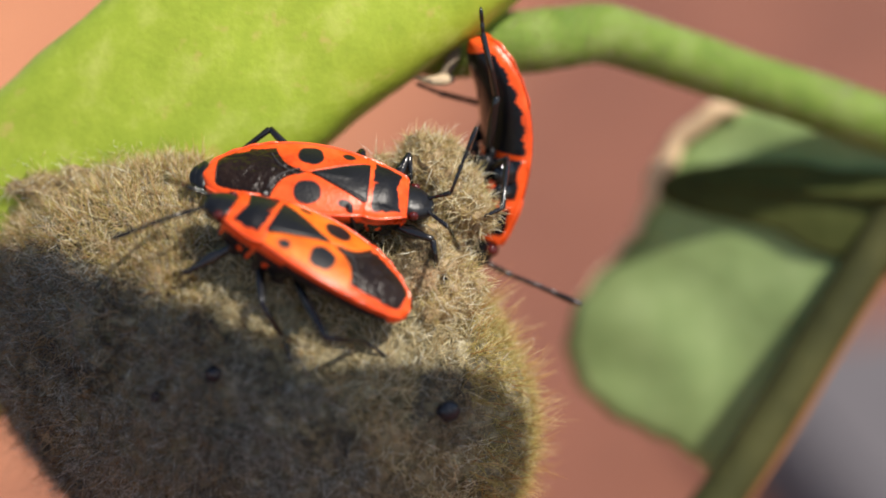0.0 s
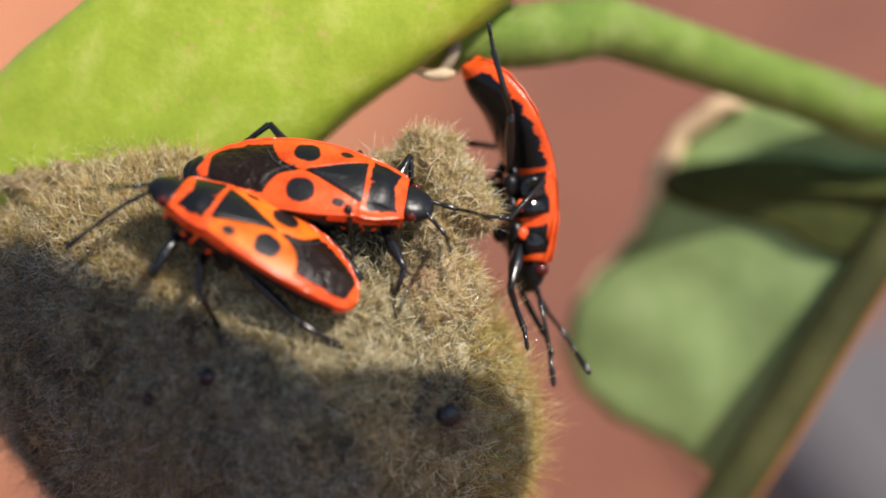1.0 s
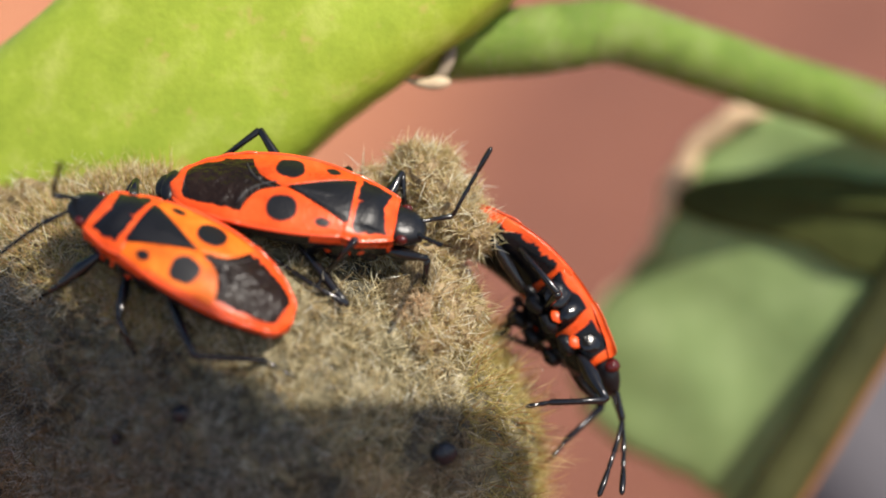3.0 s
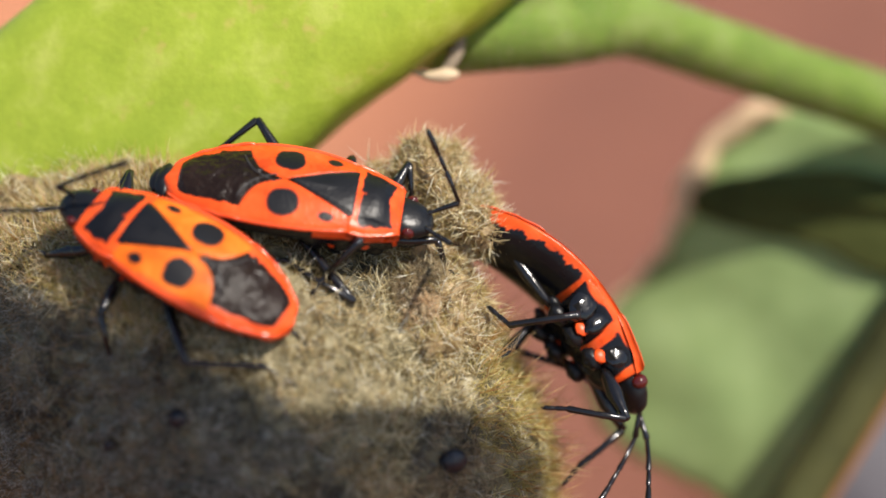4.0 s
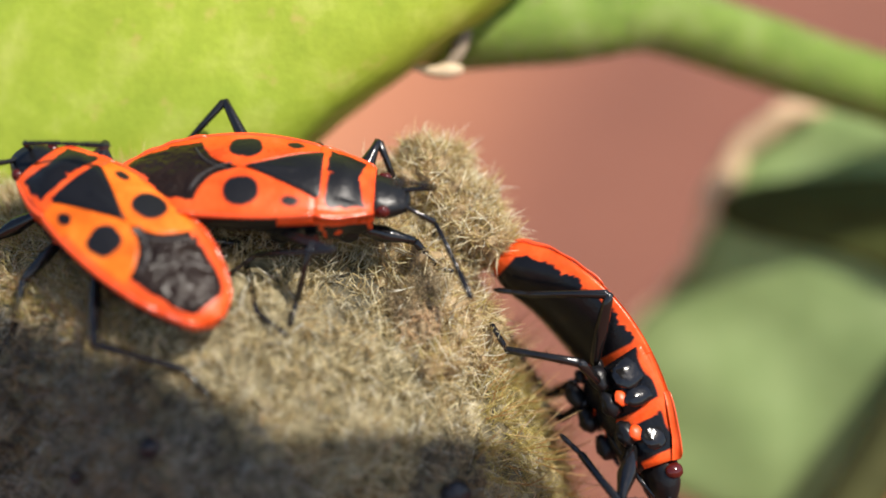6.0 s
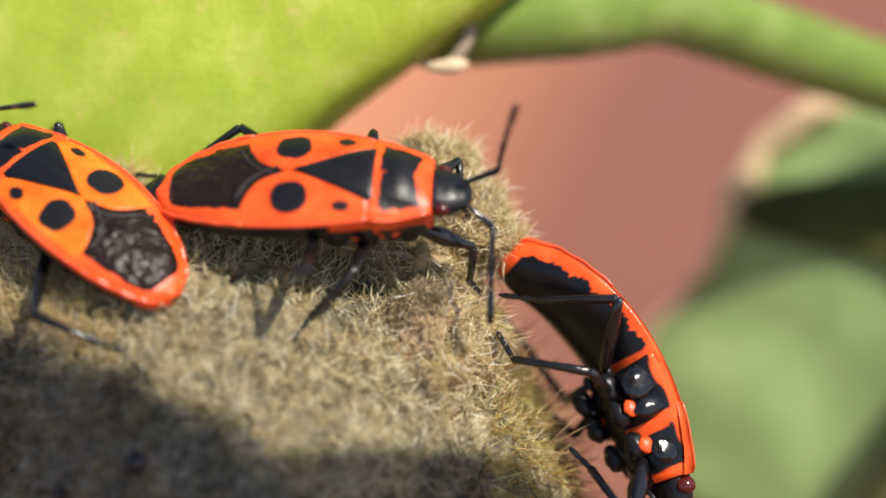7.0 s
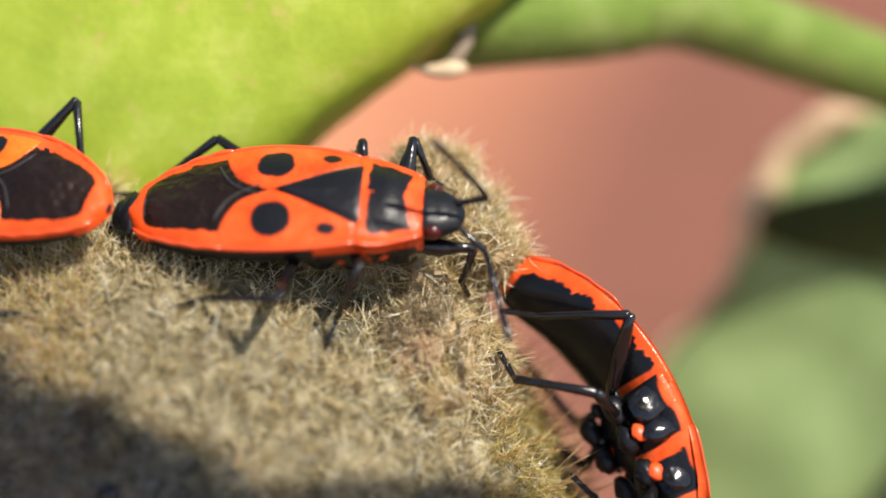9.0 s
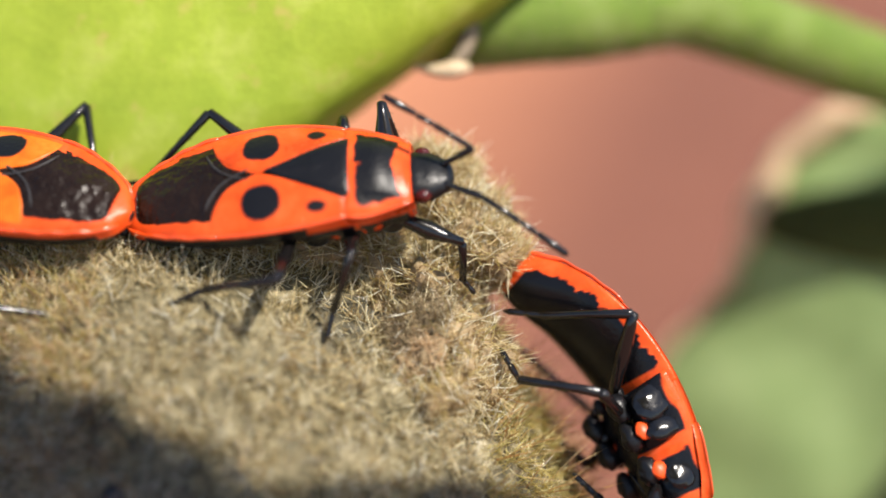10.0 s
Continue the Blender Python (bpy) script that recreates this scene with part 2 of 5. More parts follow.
M_GOLD = fur("golden hair", [(0.0, (0.34, 0.25, 0.04)), (0.5, (0.62, 0.50, 0.125)), (1.0, (0.93, 0.82, 0.36))], 0.4, 0.3, 0.5)
M_RUST = fur("rusty bristle", [(0.0, (0.50, 0.24, 0.08)), (0.5, (0.74, 0.46, 0.17)), (1.0, (0.92, 0.74, 0.40))], 0.45)
M_PEACH = fur("peach-coloured matted down", [(0.0, (0.70, 0.48, 0.26)), (0.5, (0.86, 0.65, 0.39)), (1.0, (0.96, 0.82, 0.58))], 0.4)
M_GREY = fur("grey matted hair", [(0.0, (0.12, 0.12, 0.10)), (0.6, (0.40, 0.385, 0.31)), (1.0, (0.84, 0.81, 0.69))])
M_CHARCOAL = fur("dark charcoal hair", [(0.0, (0.024, 0.025, 0.024)), (0.6, (0.085, 0.085, 0.075)), (1.0, (0.27, 0.26, 0.22))])


def soil():
    mat, nt, nodes, links, bs = material("terracotta soil")
    n0 = noise_node(nt, 4.0, 2, 0.4)
    n1 = noise_node(nt, 14, 5, 0.6)
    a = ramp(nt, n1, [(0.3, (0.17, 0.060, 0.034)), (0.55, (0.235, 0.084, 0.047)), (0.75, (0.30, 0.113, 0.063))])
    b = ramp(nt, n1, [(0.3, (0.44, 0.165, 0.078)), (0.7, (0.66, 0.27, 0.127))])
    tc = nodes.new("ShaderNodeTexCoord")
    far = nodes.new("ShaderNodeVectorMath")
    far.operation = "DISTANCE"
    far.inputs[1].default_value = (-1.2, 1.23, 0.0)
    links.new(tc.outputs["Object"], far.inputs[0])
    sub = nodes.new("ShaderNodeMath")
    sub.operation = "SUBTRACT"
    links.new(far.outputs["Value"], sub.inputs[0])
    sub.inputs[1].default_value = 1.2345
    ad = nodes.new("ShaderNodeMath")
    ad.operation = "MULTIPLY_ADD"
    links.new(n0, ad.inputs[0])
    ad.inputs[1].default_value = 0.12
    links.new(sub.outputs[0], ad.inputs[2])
    lighter = nodes.new("ShaderNodeMapRange")
    lighter.inputs[1].default_value, lighter.inputs[2].default_value, lighter.inputs[3].default_value, lighter.inputs[4].default_value = 0.0, 0.14, 1.0, 0.0
    # the lighter patch grows ragged, with more of its kind, away from the plant
    away = nodes.new("ShaderNodeVectorMath")
    away.operation = "LENGTH"
    links.new(tc.outputs["Object"], away.inputs[0])
    grow = nodes.new("ShaderNodeMapRange")
    grow.inputs[1].default_value, grow.inputs[2].default_value, grow.inputs[3].default_value, grow.inputs[4].default_value = 0.7, 3.5, 0.0, 6.0
    links.new(away.outputs["Value"], grow.inputs[0])
    wide = nodes.new("ShaderNodeMath")
    wide.operation = "MULTIPLY_ADD"
    links.new(noise_node(nt, 0.9, 4, 0.6), wide.inputs[0])
    wide.inputs[1].default_value, wide.inputs[2].default_value = 1.0, -0.5
    rag = nodes.new("ShaderNodeMath")
    rag.operation = "MULTIPLY_ADD"
    links.new(wide.outputs[0], rag.inputs[0])
    links.new(grow.outputs[0], rag.inputs[1])
    links.new(ad.outputs[0], rag.inputs[2])
    links.new(rag.outputs[0], lighter.inputs[0])
    links.new(mix(nt, lighter.outputs[0], a, b), bs.inputs["Base Color"])
    bs.inputs["Roughness"].default_value = 0.95
    bump(nt, bs, noise_node(nt, 160, 5), 0.8, 0.004)
    return mat


M_SOIL = soil()
M_STONE = plain("grey concrete", (0.13, 0.115, 0.115), 0.9, 30, 0.5, 0.3, 0.0006)

# ---- ground ----
gx = [-400, -40, -5, -1.5, -0.5, 0, 0.5, 1.5, 5, 40, 400]
gv = [(x, y, 0.012 * noise.noise(Vector((x * 3, y * 3, 0))) if abs(x) < 5 and abs(y) < 5 else 0) for x in gx for y in gx]
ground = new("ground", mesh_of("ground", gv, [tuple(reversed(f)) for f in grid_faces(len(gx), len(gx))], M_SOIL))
tagged(ground, "terracotta-coloured soil with a lighter patch, far below the plant", "ground", kind="structure")

# ---- main stem, leaf stalk and leaves ----


def tube(points, radii, n=28, steps=14, rough=0.02, square=2.0, deep=1.0):
    """Smooth stalk through the points (mm, plant's frame), in world metres."""
    p = np.array(points, float)
    k = np.arange(len(p))
    s = np.linspace(0, len(p) - 1, (len(p) - 1) * steps + 1)
    line = np.stack([spline(k, p[:, i], s) for i in range(3)], 1)
    r = spline(k, radii, s)
    v, f = rings(line, r, n)
    out = []
    for q in v:
        q = Vector(q)
        c = Vector(line[int(np.argmin(((line - np.array(q)) ** 2).sum(1)))])
        if square > 2:
            o = (q - c).normalized()
            q = c + (q - c) * (abs(o.z) ** square + (1 - o.z * o.z) ** (square / 2)) ** (-1 / square)
        q = c + (q - c) * (1 + rough * noise.noise(q * 0.35) + rough * 0.4 * noise.noise(q * 1.7))
        q.z = c.z + (q.z - c.z) * deep
        out.append(w(*q))
    return out, f


plant = still("hollyhock_plant", "bright green thick stem with a slimmer side stalk", "plant", -7, 9, -6)
v, f = tube([(-39.2, -17.0, -13.9), (-21.7, -2.4, -7.9), (-7.4, 9.17, -4.5), (2.2, 17.1, -5.8), (5, 31, -15), (8, 60, -42)], [5.72, 5.67, 5.58, 5.33, 5.1, 5.0], 64, 20, 0.03, 4.0, 0.6)
part("stem", v, f, M_STEM, plant, "thick bright green stem with pale brown scars")
v, f = tube([(-1.0, 8.5, -7.8), (0.6, 8.4, -7.0), (1.9, 8.55, -6.8), (3.9, 8.75, -7.3), (5.7, 9.05, -8.1), (7.2, 9.3, -8.9), (8.3, 9.28, -9.4), (9.6, 8.95, -10.0), (11.4, 8.45, -10.9), (14.6, 7.55, -12.1), (18.8, 6.3, -12.6), (24, 4.6, -13.2), (34, 1.5, -15)],
            [1.2, 1.36, 1.42, 1.45, 1.43, 1.42, 1.40, 1.38, 1.36, 1.36, 1.36, 1.36, 1.4], 24, 6, 0.05)
part("leaf_stalk", v, f, M_PETIOLE, plant, "slender green leaf stalk")
STALK_SKIN = [tuple((BASE.inverted() @ q) / MM) for q in v], [q for q in f if len(q) == 4]


STEM_SCARS = ((-14.0, 8.1, -2.75, 0.75, 0.24, 40), (-16.8, 5.1, -3.3, 1.15, 0.26, 40))


def scar(x, y, z, long, wide, turn):
    """Pale raised scar on the stem's skin."""
    v, f = blob((0, 0, 0), (long, wide, 0.07), 12, 20, 0.35, 2.0, x)
    m = pose(x, y, z, -12, -14, turn)
    part("scar", [w(*(m @ Vector(q))) for q in v], f, M_SCAR, plant, "pale brown scar")


for row in STEM_SCARS:
    scar(*row)


def bract(points, width):
    v, f = tube(points, [width * 0.5, width, width * 0.7, width * 0.15], 10, 6, 0.15)
    return v, f


v, f = bract([(0.85, 8.5, -4.9), (0.65, 7.8, -4.5), (0.35, 7.1, -4.2), (-0.25, 6.65, -4.0)], 0.34)
part("bract", v, f, M_BRACT, plant, "small pale dried bract in the fork")
v, f = bract([(0.7, 6.8, -4.2), (0.25, 6.75, -4.0), (-0.35, 6.7, -3.9), (-1.1, 6.85, -3.9)], 0.3)
part("bract", v, f, M_CREAM, plant, "cream papery bract tip in the fork")


def leaf_blade(centre, right, up, radius, lobes, n=90, rings_=14, cup=0.12, thick=0.25, squash=1.0):
    """Lobed blade round a centre; its two axes lie in the blade (mm, plant's frame)."""
    c, e1, e2 = Vector(centre), Vector(right).normalized(), Vector(up).normalized()
    n3 = e1.cross(e2).normalized()
    verts = []
    for side in (1, -1):
        for i in range(rings_ + 1):
            for j in range(n):
                th = 2 * math.pi * j / n
                r = radius(th) * max(i / rings_, 0.01)
                q = c + r * (math.cos(th) * e1 + squash * math.sin(th) * e2)
                vein = 0.35 * abs(math.sin(lobes * th * 0.5)) ** 0.5
                q += n3 * (cup * r * r / radius(th) * (0.5 + vein) + 0.35 * noise.noise(q * 0.25) + 0.5 * side * thick * (1 if i < rings_ else 0.2))
                verts.append(w(*q))
    k = (rings_ + 1) * n
    top = grid_faces(rings_ + 1, n, True)
    faces = top + [tuple(reversed([i + k for i in q])) for q in top]
    a = rings_ * n
    faces += [(a + j, a + (j + 1) % n, a + k + (j + 1) % n, a + k + j) for j in range(n)]
    return verts, faces


def lobed(base, amp, count, at, fine):
    return lambda th: base + amp * math.cos(count * (th - radians(at))) + fine * math.sin(th * 31)


def cut_leaf(th):
    """Outline of the hanging leaf: lobed, and cut straight along the dark tube of its shaded edge."""
    r = lobed(10.9, 1.4, 4.2, 106, 0.12)(th) * (1 - 0.5 * max(0.0, math.cos(th + 0.35)) ** 1.2)
    r += 4.5 * math.exp(-((math.degrees(th) - 48) / 24) ** 2)
    side = math.cos(th + radians(32.5))
    return min(r, 2.3 / side) if side > 0.05 else r


E1 = (Vector((1, 0, 0)) - TO_SUN * TO_SUN.x).normalized()
E2 = TO_SUN.cross(E1).normalized()
# leaf out of view, added to cast the shadow on the husk
shade_leaf = still("hollyhock_leaf", "unseen lobed leaf added to shade the seed head from above", "leaf", *(E1 * -13 + E2 * -19 + TO_SUN * 60))
def broad_leaf(th):
    """Outline of the unseen leaf: five blunt lobes with shallow bays, shaped to its shadow."""
    return 14.8 + 8.8 * ((1 + math.cos(4.8 * (th - radians(109)))) / 2) ** 4 + 2.0 * math.exp(-((math.degrees(th) - 22) / 11) ** 2) + 1.4 * math.exp(-((math.degrees(th) - 93) / 9) ** 2) + 0.25 * math.sin(th * 31)


v, f = leaf_blade(E1 * -13 + E2 * -19 + TO_SUN * 60, E1, E2, broad_leaf, 5, cup=0.03)
part("blade", v, f, M_LEAF, shade_leaf)
v, f = tube([tuple(E1 * -13 + E2 * -19 + TO_SUN * 60), tuple(E1 * -30 + E2 * -25 + TO_SUN * 62), tuple(E1 * -60 + E2 * -20 + TO_SUN * 58)], [0.8, 1.0, 1.2], 12, 8)
part("stalk", v, f, M_PETIOLE, shade_leaf)

LEAF_AT, LEAF_RIGHT, LEAF_UP = Vector((17.75, -4.55, -16.05)), Vector((0.912, 0, 0.41)), Vector((0, 0.905, 0))
far_leaf = still("hollyhock_leaf", "soft green lobed leaf hanging behind the seed head", "leaf", *LEAF_AT)
v, f = leaf_blade(LEAF_AT, LEAF_RIGHT, LEAF_UP, cut_leaf, 5, cup=-0.05, squash=0.905)
part("blade", v, f, M_LEAF, far_leaf)


def leaf_rim(start, end, count, radii):
    """Dried border along a stretch of the hanging leaf's outline, given by two angles."""
    line = [LEAF_AT + cut_leaf(a) * (math.cos(a) * LEAF_RIGHT + math.sin(a) * LEAF_UP) for a in np.radians(np.linspace(start, end, count))]
    v, f = tube([tuple(q) for q in line], radii, 8, 2, 0.25)
    part("dry_margin", v, f, M_DRY, far_leaf, "cream dried leaf margin")


leaf_rim(100, 175, 20, [0.1, 0.3] + [0.55] * 7 + [0.42, 0.34, 0.28, 0.24, 0.2, 0.18, 0.16, 0.14, 0.12, 0.1, 0.08])
# tube added in place of the leaf's folded edge, its shade in the colour
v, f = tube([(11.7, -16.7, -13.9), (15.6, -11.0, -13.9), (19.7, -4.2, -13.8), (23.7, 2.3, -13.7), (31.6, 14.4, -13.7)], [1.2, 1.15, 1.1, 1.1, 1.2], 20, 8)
part("stalk", v, f, M_EDGE_SHADE, far_leaf, "dark tube added for the hanging leaf's shaded edge")
v, f = tube([(13.2, -16.9, -14.3), (17.1, -11.2, -14.3), (21.1, -4.4, -14.2), (25.1, 2.1, -14.2)], [0.12, 0.16, 0.16, 0.12], 8, 6, 0.25)
part("dry_margin", v, f, M_RUSTY, far_leaf, "rusty brown leaf margin")


def shadow_patch(th):
    """Outline of the added shadow sheet: a blunt oval."""
    return (1 + 0.06 * math.sin(3 * th + 1)) / (abs(math.cos(th) / 9.0) ** 2.4 + abs(math.sin(th) / (1.9 if th < math.pi else 2.3 + 0.9 * math.cos(th))) ** 2.4) ** (1 / 2.4)


# leaf-shaped dark sheet added where the leaf stalk's shadow falls
stalk_shadow = still("hollyhock_leaf", "dark olive sheet added for the leaf stalk's shadow on the hanging leaf", "leaf", 19.0, 1.9, -14.9)
v, f = leaf_blade((19.2, 1.35, -14.9), (0.912, -0.09, 0.41), (0.09, 1, 0.05), shadow_patch, 3, cup=-0.05)
part("blade", v, f, M_STALK_SHADOW, stalk_shadow)
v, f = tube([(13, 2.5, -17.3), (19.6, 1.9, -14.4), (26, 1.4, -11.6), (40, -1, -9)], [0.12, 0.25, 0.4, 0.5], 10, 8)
part("shadow_midrib", v, f, M_STALK_SHADOW, stalk_shadow)


# ---- grey paving stone on the ground ----


def paving_stone(x, y, size, turn):
    ob = thing("paving_stone", "flat grey concrete paving stone lying on the soil", "paving stone", pose(x, y, 0.0, 0, 0, turn))
    bm = bmesh.new()
    bmesh.ops.create_cube(bm, size=1.0)
    for vert in bm.verts:
        vert.co = Vector((vert.co.x * size, vert.co.y * size, vert.co.z * 0.05 + 0.012))
    bmesh.ops.bevel(bm, geom=bm.edges[:], offset=0.006, segments=2, affect="EDGES")
    me = bpy.data.meshes.new("slab")
    bm.to_mesh(me)
    bm.free()
    me.materials.append(M_STONE)
    slab = new("slab", me)
    slab.parent = ob


paving_stone(0.205, 0.52, 0.17, 14)
# ---- seed head: felted husk with a crest, and its hair ----
HC, HA, HB, HZ, HT = (-8.1, -6.4, -4.6), 12.75, 9.05, 8.6, radians(-25)


def husk_z(x, y):
    """Height of the husk's front over a place, mm, or None outside of it."""
    dx, dy = x - HC[0], y - HC[1]
    u, v_ = math.cos(HT) * dx + math.sin(HT) * dy, -math.sin(HT) * dx + math.cos(HT) * dy
    q = 1 - (u / HA) ** 2 - (v_ / HB) ** 2
    return HC[2] + HZ * math.sqrt(q) + 0.08 * dx if q > 0 else None


def husk_body():
    verts = []
    nu, nv = 110, 180
    for i in range(nu + 1):
        th = math.pi * min(max(i / nu, 0.002), 0.998)
        for j in range(nv):
            ph = 2 * math.pi * j / nv
            d = Vector((math.sin(th) * math.cos(ph), math.sin(th) * math.sin(ph), math.cos(th)))
            k = 1 + 0.035 * noise.fractal(d * 2.3, 0.9, 2.0, 5) + 0.012 * noise.noise(d * 17)
            u, v_, z = HA * d.x * k, HB * d.y * k, (HZ if d.z > 0 else 10) * d.z * k
            x, y = math.cos(HT) * u - math.sin(HT) * v_, math.sin(HT) * u + math.cos(HT) * v_
            verts.append((HC[0] + x, HC[1] + y, HC[2] + z + 0.08 * x))
    return verts, [tuple(reversed(q)) for q in grid_faces(nu + 1, nv, True)]


CREST = [((-0.45, 2.55, -2.0), (1.35, 1.45, 1.4)), ((0.7, 1.15, -1.6), (1.35, 0.95, 1.4)), ((1.4, 0.75, -1.4), (1.0, 0.85, 1.3)), ((0.95, 1.85, -1.7), (0.95, 0.9, 1.0)), ((-1.0, -0.5, -1.9), (2.0, 2.1, 2.3)),
         ((-0.5, -2.9, -0.9), (2.2, 2.2, 2.5)), ((-2.2, 1.0, -2.2), (1.9, 2.0, 1.8)), ((0.2, 3.3, -2.4), (0.7, 0.65, 0.8)), ((-14.6, 1.7, -4.4), (4.6, 2.5, 2.2)), ((-6.0, 0.9, -1.2), (3.7, 1.3, 1.5))]


def front_z(x, y):
    best = husk_z(x, y)
    best = -6.0 if best is None else best
    for c, r in CREST:
        q = 1 - ((x - c[0]) / r[0]) ** 2 - ((y - c[1]) / r[1]) ** 2
        if q > 0:
            best = max(best, c[2] + r[2] * math.sqrt(q))
    return best


seed_head = still("hollyhock_seed_head", "round felted seed head, beige above and grey below", "seed head", -2, 0.5, 0.5)
hv, hf = husk_body()
part("husk", [w(*q) for q in hv], hf, M_HUSK, seed_head)
lumps = [blob(c, r, 30, 46, 0.34, 2.4, 3.0 + i) for i, (c, r) in enumerate(CREST)]
for cv, cf in lumps:
    part("crest_lobe", [w(*q) for q in cv], cf, M_FELT, seed_head, "ragged hairy crest lobe")
cv, cf = joined(lumps)


def samples(verts, faces, count, rng):
    """Random places on a mesh (mm) with their normals."""
    v = np.array(verts)
    q = np.array(faces)
    a, b, c, d = (v[q[:, i]] for i in range(4))
    n = np.cross(c - a, d - b)
    area = np.linalg.norm(n, axis=1) + 1e-12
    n /= area[:, None]
    pick = rng.choice(len(q), count, p=area / area.sum())
    s, t = rng.random((2, count, 1))
    p = (a[pick] * (1 - s) + b[pick] * s) * (1 - t) + (d[pick] * (1 - s) + c[pick] * s) * t
    return p, n[pick]


def hair(p, n, length, thick, spread, curl, droop, rng):
    """Tapered bent hairs rooted at p (mm): vertex and triangle arrays in world metres."""
    m = len(p)
    d = n + spread * rng.normal(size=(m, 3)) + np.array(droop)
    d /= np.linalg.norm(d, axis=1, keepdims=True)
    side = np.cross(d, rng.normal(size=(m, 3)))
    side /= np.linalg.norm(side, axis=1, keepdims=True)
    other = np.cross(d, side)
    ln = length[:, None]
    mid = p + d * ln * 0.5
    tip = p + d * ln * (1 - 0.25 * np.minimum(curl, 1)) + side * ln * curl * rng.normal(size=(m, 1))
    th = thick[:, None]
    vs = []
    for q, k in ((p - d * 0.1, 1.0), (mid, 0.75)):
        for a in (0.0, 2.0944, 4.1888):
            vs.append(q + th * k * (math.cos(a) * side + math.sin(a) * other))
    vs.append(tip)
    verts = np.stack(vs, 1).reshape(-1, 3)
    tri = []
    for a in range(3):
        b = (a + 1) % 3
        tri += [(a, b, 3 + b), (a, 3 + b, 3 + a), (3 + a, 3 + b, 6)]
    tris = (np.array(tri)[None] + 7 * np.arange(m)[:, None, None]).reshape(-1, 3)
    rot = np.array(BASE.to_3x3())
    return verts * MM @ rot.T + np.array(BASE.translation), tris


rng = np.random.default_rng(7)


def coat(name, mat, p, n, length, thick, spread, curl, droop, label, on=seed_head):
    ln = length * rng.uniform(0.55, 1.3, len(p))
    v, t = hair(p, n, ln, thick * rng.uniform(0.7, 1.3, len(p)), spread, curl, droop, rng)
    ob = new(name, triangles(name, v, t, mat))
    ob.parent = on
    ob.matrix_parent_inverse = on.matrix_world.inverted()
    tagged(ob, label, kind="stuff")


def tufted(p, n, each, jitter):
    """Repeats the roots in little tufts."""
    return np.repeat(p, each, 0) + rng.normal(size=(len(p) * each, 3)) * jitter, np.repeat(n, each, 0)


def peach_patch(p):
    """Chooses the places on two smooth peach-coloured tufts."""
    near = np.zeros(len(p), bool)
    for x, y, long, wide in ((-1.05, -2.15, 1.15, 0.7), (-2.6, -3.0, 0.8, 0.5)):
        u, v_ = 0.82 * (p[:, 0] - x) + 0.57 * (p[:, 1] - y), 0.82 * (p[:, 1] - y) - 0.57 * (p[:, 0] - x)
        near |= (u / long) ** 2 + (v_ / wide) ** 2 < 1
    return near & (p[:, 2] > -1.5)


p, n = samples(hv, hf, 24000, rng)
front = (n[:, 2] > -0.55)
p, n = p[front], n[front]
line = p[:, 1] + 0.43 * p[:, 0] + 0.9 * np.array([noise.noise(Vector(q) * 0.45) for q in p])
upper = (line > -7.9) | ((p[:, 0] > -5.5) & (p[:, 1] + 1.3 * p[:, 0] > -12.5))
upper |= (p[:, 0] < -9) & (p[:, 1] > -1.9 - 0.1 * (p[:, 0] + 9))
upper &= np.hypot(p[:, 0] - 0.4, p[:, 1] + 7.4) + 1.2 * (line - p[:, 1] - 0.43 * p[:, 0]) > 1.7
rim = (p[:, 0] + 1.2 * (line - p[:, 1] - 0.43 * p[:, 0]) > 0.7 + (p[:, 1] < -5.3)) & (p[:, 1] < -0.5) & (n[:, 0] > 0.25)
worn = np.array([noise.fractal(Vector(z) * 0.85 + Vector((9, 4, 2)), 0.8, 2.0, 3) for z in p]) < -0.16
a = upper & ~rim & (~worn | (rng.random(len(p)) < 0.35))
q, k = tufted(p[a], n[a], 5, 0.09)
warm = np.array([noise.noise(Vector(z) * 0.7 + Vector((5, 2, 1))) for z in q]) > 0.14 + 0.03 * np.clip(q[:, 0] + 8, -4, 4)
coat("hair", M_WARM, q[warm], k[warm], 0.5, 0.0115, 0.9, 0.4, (0, 0.1, 0), "short tan felt hair")
q, k = q[~warm], k[~warm]
coat("hair", M_UNDER, q, k, 0.42, 0.0115, 0.9, 0.5, (0, 0.1, 0), "short straw-coloured felt hair")
q, k = tufted(p[a][::2], n[a][::2], 2, 0.06)
coat("hair", M_FUR, q, k, 0.75, 0.0125, 1.3, 0.3, (0, 0.1, 0.1), "long stiff straw-coloured hair")
q, k = tufted(p[a], n[a], 2, 0.12)
coat("hair", M_GLINT, q, k, 0.8, 0.019, 1.6, 0.15, (0, 0.1, 0.1), "bristle coloured pale for sun glint")
q, k = tufted(p[a][::6], n[a][::6], 1, 0.05)
coat("hair", M_GLINT, q, k, 1.25, 0.021, 0.9, 0.1, (0, 0.1, 0.1), "long bristle coloured pale for sun glint")
b = a & (p[:, 0] < -10)
q, k = tufted(p[b], n[b], 3, 0.06)
coat("hair", M_GOLD, q, k, 1.0, 0.016, 0.7, 0.15, (0, 0.2, 0.1), "golden bristle on the shoulder")
q, k = tufted(p[b], n[b], 3, 0.08)
coat("hair", M_PEACH, q, k, 0.9, 0.017, 0.9, 0.3, (0, 0.2, 0.1), "pale peach-coloured hair on the shoulder")
q, k = tufted(p[b][::3], n[b][::3], 1, 0.06)
coat("hair", M_RUST, q, k, 1.3, 0.016, 0.6, 0.15, (0, 0.2, 0.1), "rusty bristle on the shoulder")
